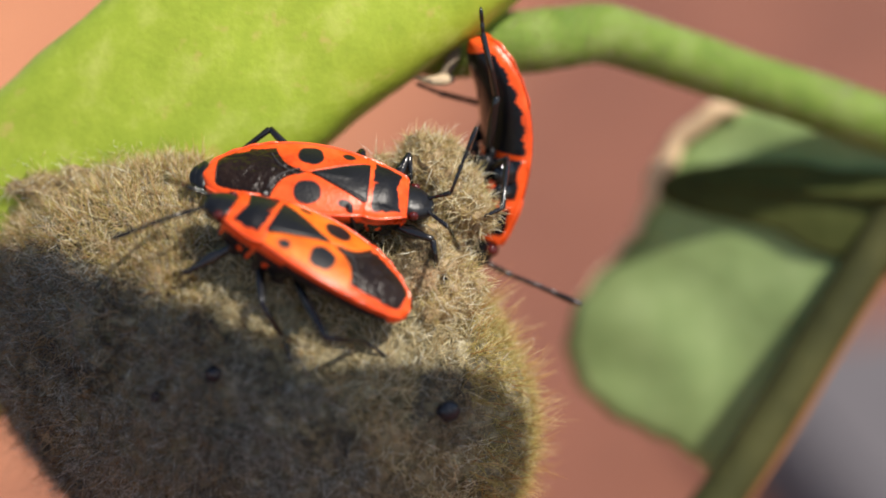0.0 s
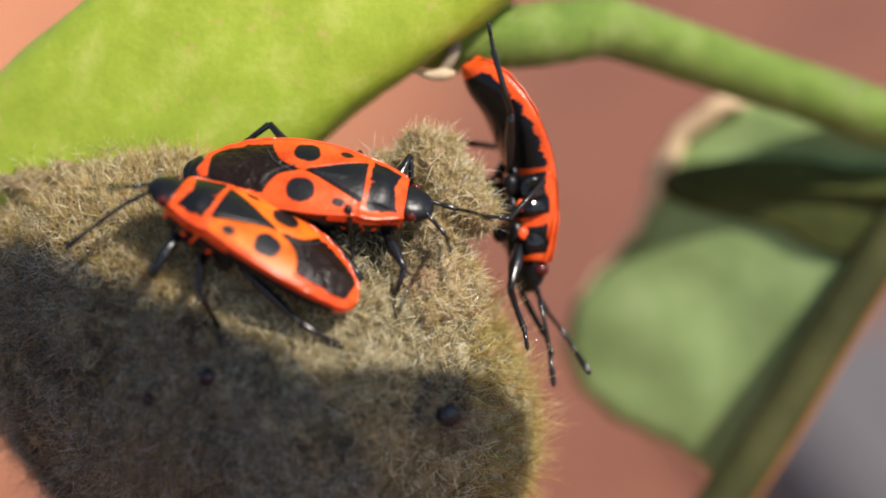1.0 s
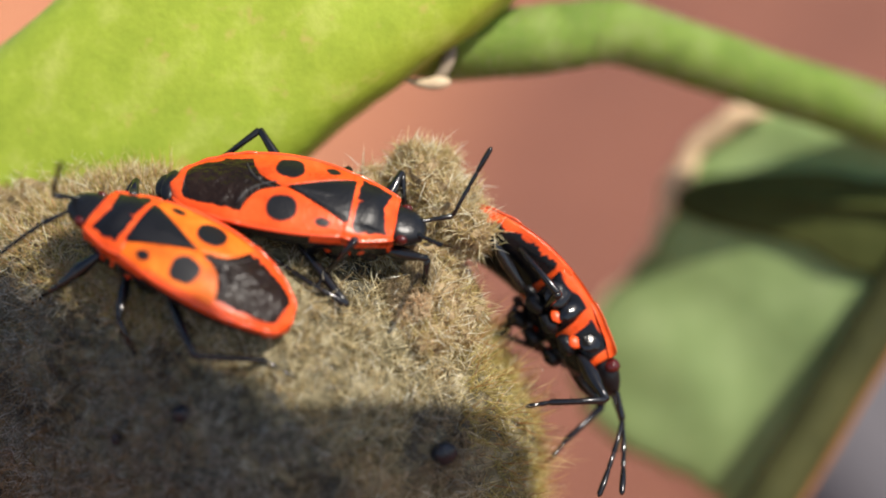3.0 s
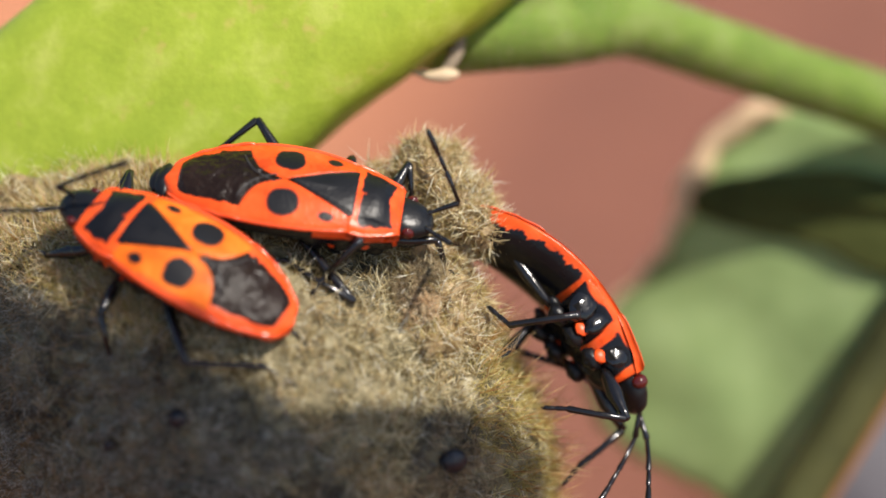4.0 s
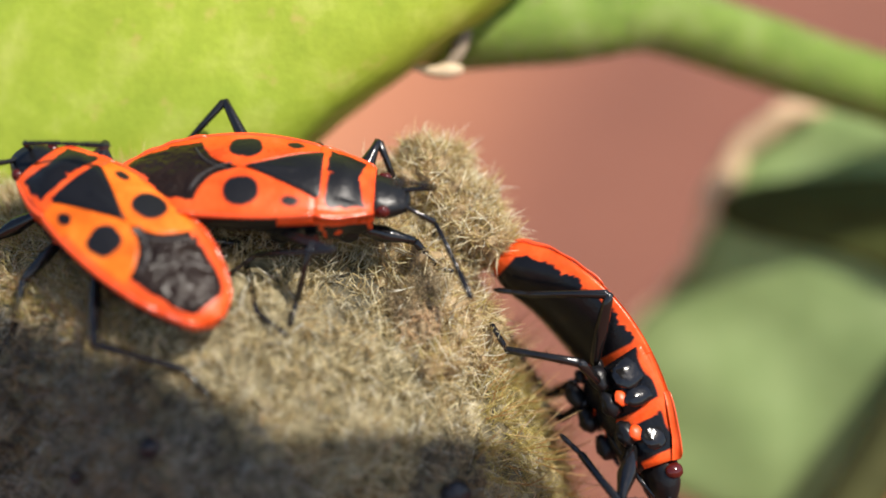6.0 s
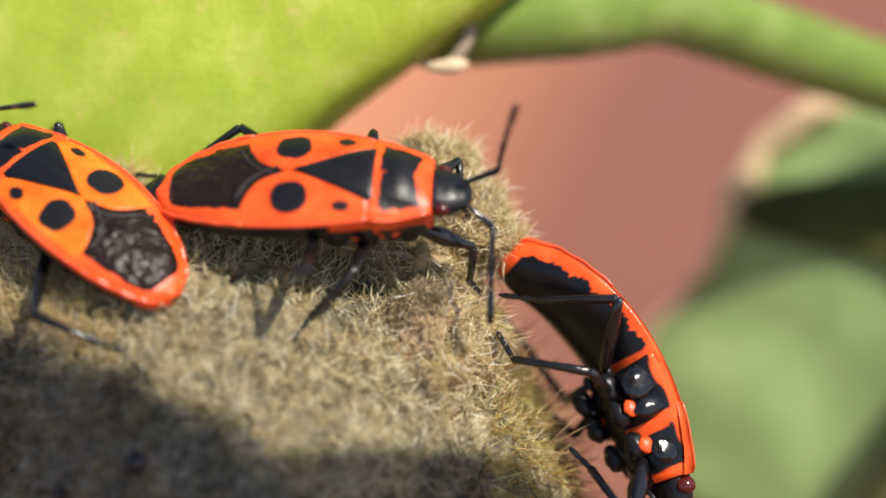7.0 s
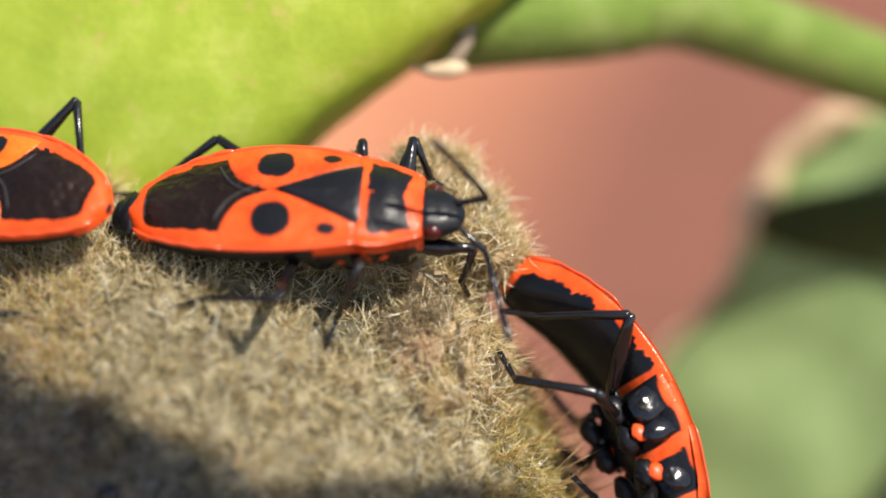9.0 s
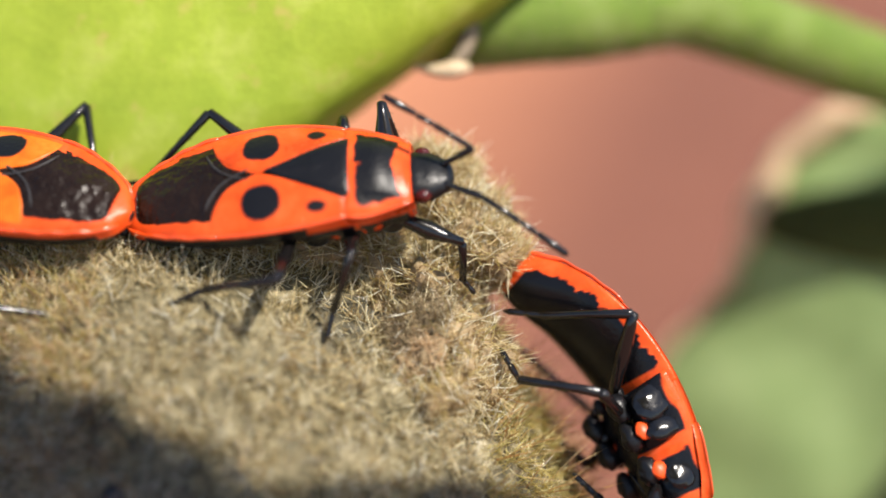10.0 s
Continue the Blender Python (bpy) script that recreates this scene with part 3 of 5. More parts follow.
q, k = tufted(p[b], n[b], 1, 0.05)
coat("hair", M_GLINT, q, k, 0.9, 0.018, 1.6, 0.2, (0, 0.1, 0.1), "bristle coloured pale for sun glint on the shoulder")
a = rim & (~worn | (rng.random(len(p)) < 0.5))
q, k = tufted(p[a], n[a], 4, 0.1)
coat("hair", M_GOLD, q, k, 0.55, 0.014, 0.7, 0.25, (0.1, 0.05, 0), "golden hair on the flank")
q, k = tufted(p[a][::2], n[a][::2], 2, 0.06)
coat("hair", M_GOLD, q, k, 1.05, 0.018, 0.9, 0.25, (0.1, 0.05, 0.2), "long stiff golden hair on the flank")
q, k = tufted(p[a][::3], n[a][::3], 1, 0.06)
coat("hair", M_RUST, q, k, 1.8, 0.021, 0.35, 0.1, (0.2, 0.1, 0), "long rusty bristle on the flank")
q, k = tufted(p[a][::2], n[a][::2], 1, 0.05)
coat("hair", M_GLINT, q, k, 0.8, 0.017, 1.3, 0.2, (0.1, 0.05, 0.2), "bristle coloured pale for sun glint on the flank")
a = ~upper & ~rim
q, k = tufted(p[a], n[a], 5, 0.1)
charcoal = np.array([noise.noise(Vector(z) * 0.42 + Vector((1, 7, 3))) for z in q]) > 0.14
coat("hair", M_CHARCOAL, q[charcoal], k[charcoal], 0.55, 0.015, 1.0, 0.9, (0, -0.1, 0), "dark patches of charcoal hair")
q, k = q[~charcoal], k[~charcoal]
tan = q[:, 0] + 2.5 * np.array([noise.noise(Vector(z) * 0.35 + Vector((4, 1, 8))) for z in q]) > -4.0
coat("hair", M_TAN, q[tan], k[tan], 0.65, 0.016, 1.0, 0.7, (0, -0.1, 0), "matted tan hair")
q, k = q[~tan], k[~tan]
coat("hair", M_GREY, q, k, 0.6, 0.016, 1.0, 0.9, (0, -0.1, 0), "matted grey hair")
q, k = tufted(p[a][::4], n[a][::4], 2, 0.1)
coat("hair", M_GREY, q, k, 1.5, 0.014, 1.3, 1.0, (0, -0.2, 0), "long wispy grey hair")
b = ~upper & (p[:, 0] < -8.5) & (p[:, 1] > -9 + 0.15 * p[:, 0])
q, k = tufted(p[b][::2], n[b][::2], 2, 0.12)
coat("hair", M_BROWN, q, k, 1.3, 0.017, 1.2, 1.1, (0, 0.1, 0), "long curled rusty brown hair")
p, n = samples(cv, cf, 12000, rng)
soft_tuft = peach_patch(p) & (n[:, 2] > 0)
q, k = tufted(p[soft_tuft], n[soft_tuft], 14, 0.09)
coat("hair", M_PEACH, q, k, 0.5, 0.013, 1.4, 0.3, (0, 0, 0), "smooth peach-coloured tuft on the crest")
ok = (n[:, 2] > -0.5) & ~soft_tuft
q, k = tufted(p[ok], n[ok], 5, 0.09)
coat("hair", M_WARM, q, k, 0.36, 0.013, 1.0, 0.3, (0, 0.1, 0), "short tan felt hair on the crest")
q, k = tufted(p[ok][::2], n[ok][::2], 1, 0.05)
coat("hair", M_GOLD, q, k, 0.75, 0.015, 0.7, 0.08, (0, 0.1, 0), "stiff straw-coloured hair on the crest")
q, k = tufted(p[ok], n[ok], 1, 0.05)
coat("hair", M_GLINT, q, k, 0.95, 0.019, 1.1, 0.15, (0, 0.1, 0.1), "bristle coloured pale for sun glint on the crest")


p, n = samples(*STALK_SKIN, 10000, rng)
coat("down", M_DOWN, p, n, 0.5, 0.012, 0.4, 0.3, (0, 0, 0), "fine pale down on the leaf stalk", plant)


def felt_lump(x, y, rx, ry, turn):
    z = front_z(x, y)
    v, f = blob((0, 0, 0), (rx, ry, 0.4), 24, 36, 0.45, 2.6, x)
    m = pose(x, y, z - 0.2, -15, 5, turn)
    v = [tuple(m @ Vector(q)) for q in v]
    part("felt_lump", [w(*q) for q in v], f, M_FELT, seed_head, "matted tan lump of felt")
    q, k = samples(v, f, 5200, rng)
    coat("hair", M_TAN, q, k, 0.5, 0.014, 0.9, 0.5, (0, 0, 0), "matted tan hair on the lump")


for row in ((-1.0, -1.45, 1.25, 0.55, 42),):
    felt_lump(*row)


def seed(x, y, r, tilt):
    z = front_z(x, y) + 0.4
    ob = thing("seed", "small shiny blue-black seed lying on the felt", "seed", Matrix.Translation(w(x, y, z)) @ pose(0, 0, 0, 65 + tilt, tilt, tilt * 2), "loose seeds")
    v, f = blob((0, 0, 0), (r * MM, r * 0.8 * MM, r * 0.7 * MM), 12, 18, 0.08, 1.5, x)
    part("kernel", v, f, M_SEED, ob)


for x, y, r, tilt in ((0.48, -7.55, 0.58, 20), (-9.15, -5.9, 0.46, -35), (-11.6, -6.9, 0.3, 50)):
    seed(x, y, r, tilt)

# ---- firebugs ----
TOPX = [-4.7, -4.3, -3, -1.5, 0, 1, 2.5, 3.4, 4.35]
TOPZ = [0.14, 0.32, 0.68, 0.93, 1.06, 1.07, 1.0, 0.86, 0.52]
WX = [-4.75, -4.45, -3.9, -2.9, -1.5, 0, 1.5, 2.6, 3.4]
WY = [0.12, 0.66, 1.04, 1.44, 1.76, 1.88, 1.76, 1.52, 1.3]


def half(x):
    return spline(WX, WY, x)


def top(x, y):
    x, y = np.asarray(x, float), np.asarray(y, float)
    return spline(TOPX, TOPZ, x) - 0.42 * (np.abs(y) / np.maximum(half(np.minimum(x, 3.4)), 0.3)) ** 2.2


def soft(v, edge, width=0.05):
    """0 below the edge, 1 above it, with a narrow ramp."""
    return np.clip((v - edge) / width * 0.5 + 0.5, 0, 1)


def plate(inner, outer, nu, nv, lift, tone, depth=0.16, roll=0.05):
    """A thin shield between two outlines (x, y by u): verts, faces, tone."""
    u = np.linspace(0, 1, nu)
    i, o = np.array([inner(a) for a in u]), np.array([outer(a) for a in u])
    t = np.linspace(0, 1, nv)
    xy = i[:, None] * (1 - t)[None, :, None] + o[:, None] * t[None, :, None]
    x, y = xy[..., 0], xy[..., 1]
    e = np.minimum(np.minimum(t, 1 - t)[None] * nv / 3.0, np.minimum(u, 1 - u)[:, None] * nu / 3.0)
    z = top(x, y) + lift - roll * (1 - np.clip(e, 0, 1)) ** 2
    v = np.stack([x, y, z], -1).reshape(-1, 3)
    faces = grid_faces(nu, nv)
    tn = tone(x, y).reshape(-1)
    loop = [j for j in range(nv)] + [k * nv + nv - 1 for k in range(1, nu)] + [(nu - 1) * nv + j for j in range(nv - 2, -1, -1)] + [k * nv for k in range(nu - 2, 0, -1)]
    low = v[loop] - np.array([0, 0, depth])
    n0 = len(v)
    faces += [(loop[a], loop[(a + 1) % len(loop)], n0 + (a + 1) % len(loop), n0 + a) for a in range(len(loop))]
    return np.vstack([v, low]), faces, np.r_[tn, tn[loop]]


def ring_body(xs, wide, zmid, up, down, n=56, power=0.9):
    """Body of oval rings along x, flat-sided as given."""
    verts = []
    for x in xs:
        for k in range(n):
            a = 2 * math.pi * k / n
            s, c = math.sin(a), math.cos(a)
            y = wide(x) * math.copysign(abs(c) ** power, c)
            z = zmid(x) + (up(x) if s > 0 else down(x)) * math.copysign(abs(s) ** power, s)
            verts.append((x, y, z))
    faces = [tuple(reversed(q)) for q in grid_faces(len(xs), n, True)]
    faces += [tuple(range(n)), tuple(reversed(range((len(xs) - 1) * n, len(xs) * n)))]
    return np.array(verts), faces


LEGS = {"front": ((3.45, 0.62, -0.75), 2.3, 1.95), "middle": ((2.35, 0.75, -0.95), 2.1, 2.9), "hind": ((0.65, 0.95, -0.7), 3.35, 4.35)}
REST = {"front": (4.7, 2.5), "middle": (1.5, 3.5), "hind": (-3.0, 2.8)}


ARCH = 0.078
FOOT_TURN = 38


def firebug(label, sc, orange, belly=False):
    """A firebug, x ahead and z up, with legs and feelers stretched along x; its parts by name."""
    k = sc * MM
    bug = thing("firebug", label, "insect", group="firebugs on the seed head")
    rear = 0.78 if orange else 0.87

    def short(v):
        v = np.array(v, float)
        x = v[:, 0]
        v[:, 0] = np.where(x < 0, x * 0.86, x) if belly else np.where(x < -2, -2 + (x + 2) * rear, x)
        return v

    def body(v):
        """Body shape in metres; the climbing bug arches its back."""
        v = np.array(v, float)
        if belly:
            v[:, 2] = np.where(v[:, 2] > 0.25, 0.25 + (v[:, 2] - 0.25) * 0.5, v[:, 2])
            q, r = ARCH * v[:, 0], 1 / ARCH + v[:, 2]
            v = np.stack([r * np.sin(q), v[:, 1], r * np.cos(q) - 1 / ARCH + 0.42], 1)
        return v * k

    def spot(p):
        return Vector(body([p])[0]) / k

    parts = {}
    wing = M_WING if orange else M_SHELL
    slim = np.array([1.0, 0.99, 0.92]) if belly else np.ones(3)
    m_end = -4.2 if orange else -4.1
    slack = 0.13 if orange else 0.05
    # belly and rear body: red margin, black underside, red tip
    xs = np.linspace(-4.72, 1.25, 120)
    edge = lambda x: float(spline(TOPX, TOPZ, x)) - 0.45
    v, f = ring_body(xs, lambda x: float(half(x)), edge, lambda x: 0.36, lambda x: float(spline([-4.8, -3.9, -2, 0, 2.8], [0.5, 1.05, 1.2, 1.25, 1.2] if belly else [0.12, 0.6, 1.0, 1.18, 1.2], x)), power=1.0 if belly else 0.75)
    x, y, z = v.T
    rel = np.abs(y) / half(x)
    below = z < np.array([edge(a) for a in x]) - 0.02
    drop = np.array([edge(a) for a in x]) - z
    serr = (0.44 if belly else 0.34) + 0.05 * np.cos(x * 2 * math.pi / 0.85) + 0.1 * np.array([noise.noise(Vector((float(a) * 2.3, 3.0, 0))) for a in x]) + 0.12 * np.array([noise.noise(Vector((float(a) * 7.0, 1.0, 0))) for a in x])
    tone = 1 - soft(drop, serr, 0.06)
    tone = np.maximum(tone, soft(-x, 4.1 if belly else 4.05 - 0.5 * (rel > 0.5), 0.1))
    tone = np.maximum(tone, 1 - soft(np.abs(x - 0.75 - 0.2 * rel), 0.2 if belly else 0.14, 0.08))
    tone = np.where(~below, 1.0, tone)
    tone = np.where((drop > (0.1 if orange else -0.04)) & (rel > 0.2) & (x > -3.9) & (not belly), 0.0, tone)
    parts["abdomen"] = part("abdomen", body(short(v * slim)), f, M_BELLY if belly else M_SHELL, bug, "black belly with a red margin", tone)
    # genital tip
    v, f = blob((-4.42, 0, -0.28), (0.36, 0.36, 0.22), 10, 16)
    part("tail_tip", body(short(v)), f, M_BLACK, bug)
    if not orange and not belly:
        for c, r in (((-4.7, 0.05, -0.25), (0.42, 0.78, 0.28)), ((-5.05, 0.1, -0.34), (0.32, 0.55, 0.24))):
            v, f = blob(c, r, 14, 20, 0.1, 2.0, c[0])
            part("tail_segment", body(short(v)), f, M_BLACK, bug, "black hind segment")
    # thorax underneath
    xs = np.linspace(0.9, 4.3, 30)
    v, f = ring_body(xs, lambda x: float(spline([0.9, 1.5, 2.6, 3.4, 4.35], [1.78, 1.72, 1.55, 1.34, 1.0], x)), lambda x: float(spline([0.9, 2.6, 3.4, 4.35], [0.42, 0.38, 0.28, 0.2], x)), lambda x: 0.36, lambda x: float(spline([0.9, 2.4, 3.6, 4.35], [1.35, 1.5, 1.35, 1.05], x)), power=0.9 if belly else 0.72)
    x, y, z = v.T
    deep, arc_w, hem = np.clip(-z, 0, 2), (0.2 if belly else 0.07), (0.06 if belly else 0.3)
    bay = lambda c: np.abs(x - c - 0.12 * np.sin(deep * 2.2))
    tone = np.maximum(1 - soft(bay(2.66), arc_w, 0.05), 1 - soft(bay(4.16), arc_w, 0.05)) * (np.abs(y) > 0.55)
    tone = np.maximum(tone, soft(z, hem - 0.06 * np.cos(x * 4.2), 0.06))
    for c in (1.95, 3.22):
        tone = np.maximum(tone, 1 - soft(np.hypot(x - c, (z + (0.86 if belly else 0.3)) * 1.1), 0.18 if belly else 0.14, 0.06))
    swell = np.abs(np.sin((x - 0.9) * math.pi / 0.88)) ** 0.6 * np.clip(deep * 2, 0, 1) * (z < 0.1)
    v[:, 1] *= 1 - 0.1 * np.clip(deep * 3, 0, 1) + 0.13 * swell
    v[:, 2] -= 0.07 * swell
    part("thorax", body(v * slim), f, M_BELLY, bug, "black thorax with red seams", tone)
    for s in (1, -1):
        for c in ((1.3, 1.12 * s, -0.92), (2.2, 1.0 * s, -1.08), (3.5, 0.86 * s, -0.98)):
            v, f = blob(c, (0.36, 0.16, 0.3), 10, 14)
            if not belly:
                part("hip_plate", body(np.array(v) * slim), f, M_BLACK, bug)
        if belly:
            for c, r in (((1.46, 1.5 * s, -0.42), (0.47, 0.16, 0.58)), ((2.2, 1.44 * s, -0.44), (0.33, 0.15, 0.54)), ((3.48, 1.17 * s, -0.4), (0.42, 0.1, 0.44))):
                v, f = blob(c, r, 18, 26, 0.16, 1.3, c[0])
                part("side_plate", body(np.array(v) * slim), f, M_KNOB, bug, "polished black side plate")
            for c in ((1.15, 0.95 * s, -1.16), (2.05, 0.9 * s, -1.22), (3.1, 0.8 * s, -1.12)):
                v, f = blob(c, (0.46, 0.26, 0.3), 14, 20, 0.2, 1.4, c[0])
                part("hip_plate", body(np.array(v) * slim), f, M_BLACK, bug)
            for c in ((2.05, 1.3 * s, -0.98), (3.2, 1.08 * s, -0.92)):
                v, f = blob(c, (0.27, 0.1, 0.24), 12, 16, 0.15, 1.6, c[0])
                part("hip_cap", body(np.array(v) * slim), f, M_BELLYRED, bug, "round orange-red hip cap")
    # wing membrane
    mw = lambda x: max(0.12, float(half(x)) - slack - 0.25 * max(0.0, (m_end + 0.45 - x) / 0.45) ** 2)
    m_len = 0.2 - m_end
    v, f, tn = plate(lambda u: (0.2 - m_len * u, -mw(0.2 - m_len * u)), lambda u: (0.2 - m_len * u, mw(0.2 - m_len * u)), 44, 34, 0.055, lambda x, y: 0 * x, 0.12)
    v[:, 2] += 0.03 * np.clip((-0.9 - v[:, 0]) * 2, 0, 1) * np.array([noise.fractal(Vector((float(x) * 0.7, float(y) * 2.0, 0.5)) * 2.0, 0.8, 2.0, 3) for x, y in v[:, :2]]) - 0.03 * np.clip((v[:, 0] + 1.4) * 2, 0, 1)
    part("membrane", body(short(v)), f, M_MEMBRANE, bug, "black crinkled wing membrane")
    # wing covers
    inner_x, inner_y = [2.5, 1.3, 0.12, -0.35, -0.95, -1.32, -1.48, -1.5], [1.08, 0.56, 0.04, 0.10, 0.38, 0.85, 1.3, 1.58]
    outer_x = [2.5, 1.75, 1.0, 0.4, -0.2, -0.7, -1.1, -1.55]
    for s in (1, -1):
        ks = np.linspace(0, 1, 8)
        inn = lambda u: (float(spline(ks, inner_x, u)), s * float(spline(ks, inner_y, u)))
        def out_(u):
            ox = float(spline(ks, outer_x, u))
            return ox, s * (float(half(ox)) - 0.05 - 0.3 * max(0.0, u - 0.9) * 4)
        def tone_(x, y):
            wob = np.array([[0.05 * noise.fractal(Vector((float(p) * 2.2, float(q) * 2.2, sc * 7)), 0.8, 2.0, 3) for p, q in zip(px, qy)] for px, qy in zip(x, y)])
            y = np.abs(y)
            t = soft((np.abs((x - 0.02) / 1.05) ** 2.4 + np.abs(y - 0.98) ** 2.4) ** (1 / 2.4) + wob, 0.53, 0.09)
            t = np.minimum(t, soft(np.hypot((x - 1.62) / 1.5, (y - 1.24)) + wob, 0.19, 0.07))
            return t
        v, f, tn = plate(inn, out_, 90, 46, 0.09, tone_, 0.34 if belly else 0.1)
        if s < 0:
            f = [tuple(reversed(q)) for q in f]
        part("wing_cover", body(short(v)), f, wing, bug, "red wing cover with two black spots", tn)
        arc = [inn(u) for u in np.linspace(0.3, 0.99, 16)]
        arc = [(x + 0.26 * x / math.hypot(x, y - 0.98 * s), y + 0.26 * (y - 0.98 * s) / math.hypot(x, y - 0.98 * s)) for x, y in arc if x < 0.05 and abs(y) < 1.1]
        v, f = rings([(x, y, float(top(x, y)) + 0.06) for x, y in arc], [0.02] + [0.035] * (len(arc) - 2) + [0.02], 8, flat=0.6)
        part("wing_seam", body(short(v)), f, M_SEAM, bug, "grey seam of the wing cover")
    # raised shining margins
    for s in (1, -1):
        xs = np.linspace(2.5, -1.45, 26)
        v, f = rings([(x, s * (float(half(x)) - 0.03), float(top(x, half(x) - 0.03)) + 0.07) for x in xs], [0.02] + [0.07] * 24 + [0.03], 10)
        if not belly:
            part("wing_margin", body(short(v)), f, M_RIM, bug, "raised shining red wing margin")
        xs = np.linspace(-1.3, -4.55, 24)
        v, f = rings([(x, s * (float(half(x)) - 0.02), edge(x) + 0.14 + 0.03 * math.cos(x * 7.4)) for x in xs], [0.03] + [0.07] * 22 + [0.04], 8)
        part("belly_margin", body(short(v)), f, M_RIM, bug, "raised red margin of the belly")
    # scutellum
    v, f, tn = plate(lambda u: (2.62 - 2.5 * u, -1.1 * (1 - u) ** 0.95), lambda u: (2.62 - 2.5 * u, 1.1 * (1 - u) ** 0.95), 36, 25, 0.13, lambda x, y: 0 * x, 0.1)
    v[:, 2] += 0.03 * np.exp(-((v[:, 1] / 0.16) ** 2)) * np.clip((1.9 - v[:, 0]) * 3, 0, 1)
    part("scutellum", body(v), f, M_SHELL, bug, "black triangular scutellum", tn)
    # pronotum
    pw = lambda x: float(spline([2.42, 2.9, 3.6, 4.1, 4.36], [1.58, 1.55, 1.34, 1.15, 1.02], x))
    def pron_tone(x, y):
        a = np.abs(y) / np.array([[pw(q) for q in row] for row in x])
        wob = np.array([[0.07 * noise.fractal(Vector((float(p) * 2.5, float(q) * 2.5, sc * 5)), 0.8, 2.0, 3) for p, q in zip(px, qy)] for px, qy in zip(x, y)])
        inside = (1 - soft(a + wob, 0.8, 0.06)) * soft(x + wob, 2.76, 0.06) * (1 - soft(x + wob, 4.06 - 0.2 * (1 - a), 0.06))
        line = 1 - soft(np.abs(y), 0.03, 0.04)
        inside *= 1 - line * (1 - soft(x, 2.98, 0.1))
        return 1 - inside
    v, f, tn = plate(lambda u: (2.42 + 1.94 * u, -pw(2.42 + 1.94 * u)), lambda u: (2.42 + 1.94 * u, pw(2.42 + 1.94 * u)), 60, 60, 0.10, pron_tone, 0.34, 0.06)
    x, y = v[:, 0], v[:, 1]
    v[:, 0] -= 0.16 * (1 - (y / 1.1) ** 2) * np.clip((x - 3.6) / 0.7, 0, 1)
    v[:, 2] += 0.05 * np.exp(-(((x - 3.35) / 0.35) ** 2)) * (np.abs(y) < 0.95) + 0.04 * np.exp(-(((np.abs(y) - pw(3) * 0.9) / 0.15) ** 2))
    part("pronotum", body(v), f, M_SHELL, bug, "red pronotum with a black double patch", tn)
    for s in (1, -1):
        xs = np.linspace(2.46, 4.3, 16)
        v, f = rings([(x - 0.02, s * (pw(x) - 0.03), float(top(min(x, 3.4), pw(x))) + (0.1 if x < 3.4 else 0.1 + float(spline(TOPX, TOPZ, x)) - 0.86)) for x in xs], [0.02] + [0.065] * 14 + [0.02], 10)
        part("pronotum_margin", body(v), f, M_RIM, bug, "raised shining red pronotum margin")
    # head
    hx = [4.05, 4.3, 4.65, 5.0, 5.22, 5.42, 5.5]
    v, f = ring_body(np.linspace(4.05, 5.5, 20), lambda x: float(spline(hx, [0.70, 0.83, 0.84, 0.72, 0.58, 0.38, 0.12], x)), lambda x: 0.1 - 0.12 * (x - 4.05), lambda x: float(spline(hx, [0.36, 0.44, 0.43, 0.38, 0.30, 0.19, 0.06], x)), lambda x: (1.45 if belly else 1.0) * float(spline(hx, [0.4, 0.46, 0.42, 0.34, 0.24, 0.14, 0.04], x)), 28)
    head = part("head", body(v), f, M_BLACK, bug, "glossy black head")
    for s in (1, -1):
        v, f = blob((4.6, 0.76 * s, 0.13), (0.24, 0.19, 0.24), 12, 18)
        if belly:
            v = np.array(v) * (1, 1.08, 1.25) + (0, 0, -0.12)
        part("eye", body(v), f, M_EYE, head, "dark red bulging eye")
    v, f = rings([(5.25, 0, -0.05), (5.1, 0, -0.42), (4.5, 0, -0.72), (3.6, 0, -0.98), (2.8, 0, -1.2)], [0.11, 0.1, 0.08, 0.06, 0.03], 8)
    part("beak", body(v), f, M_LEG, head)
    # legs
    for name, ((cx, cy, cz), lf, lt) in LEGS.items():
        if belly:
            cx = {"front": 3.35, "middle": 1.5, "hind": 0.75}[name]
            cy, cz = (0.68, -0.92) if name == "hind" else (cy, cz)
            lf, lt = lf * {"front": 1.0, "middle": 0.72, "hind": 0.74}[name], lt * {"front": 1.45, "middle": 1.12, "hind": 0.83}[name]
        for s, side in ((1, "left"), (-1, "right")):
            v, f = blob((cx - 0.05, cy * s, cz + 0.2), (0.26, 0.15, 0.17), 8, 12)
            part("hip", body(v), f, M_BLACK, bug)
            fat = 0.27 if name == "front" else (0.13 if belly and name == "middle" else 0.2)
            v, f = rings([(0, 0, 0), (0.15 * lf, 0, 0), (0.55 * lf, 0, 0), (0.85 * lf, 0, 0), (lf, 0, 0), (lf + 0.05, 0, 0)], [0.1, 0.16, fat * 1.1, 0.16, 0.14, 0.06], 10)
            femur = part("thigh", np.array(v) * k, f, M_LEG, bug)
            t1 = lt * 0.68
            turn, t2 = radians((48 if name == "middle" else 8) if belly else FOOT_TURN), lt - lt * 0.68
            chord = math.hypot(t1 + t2 * math.cos(turn), t2 * math.sin(turn))
            lean = math.atan2(t2 * math.sin(turn), t1 + t2 * math.cos(turn))
            sideways = belly and name == "middle"
            toe = lambda q: (t1 + q * t2 * math.cos(turn), s * q * t2 * math.sin(turn) if sideways else 0, 0 if sideways else q * t2 * math.sin(turn))
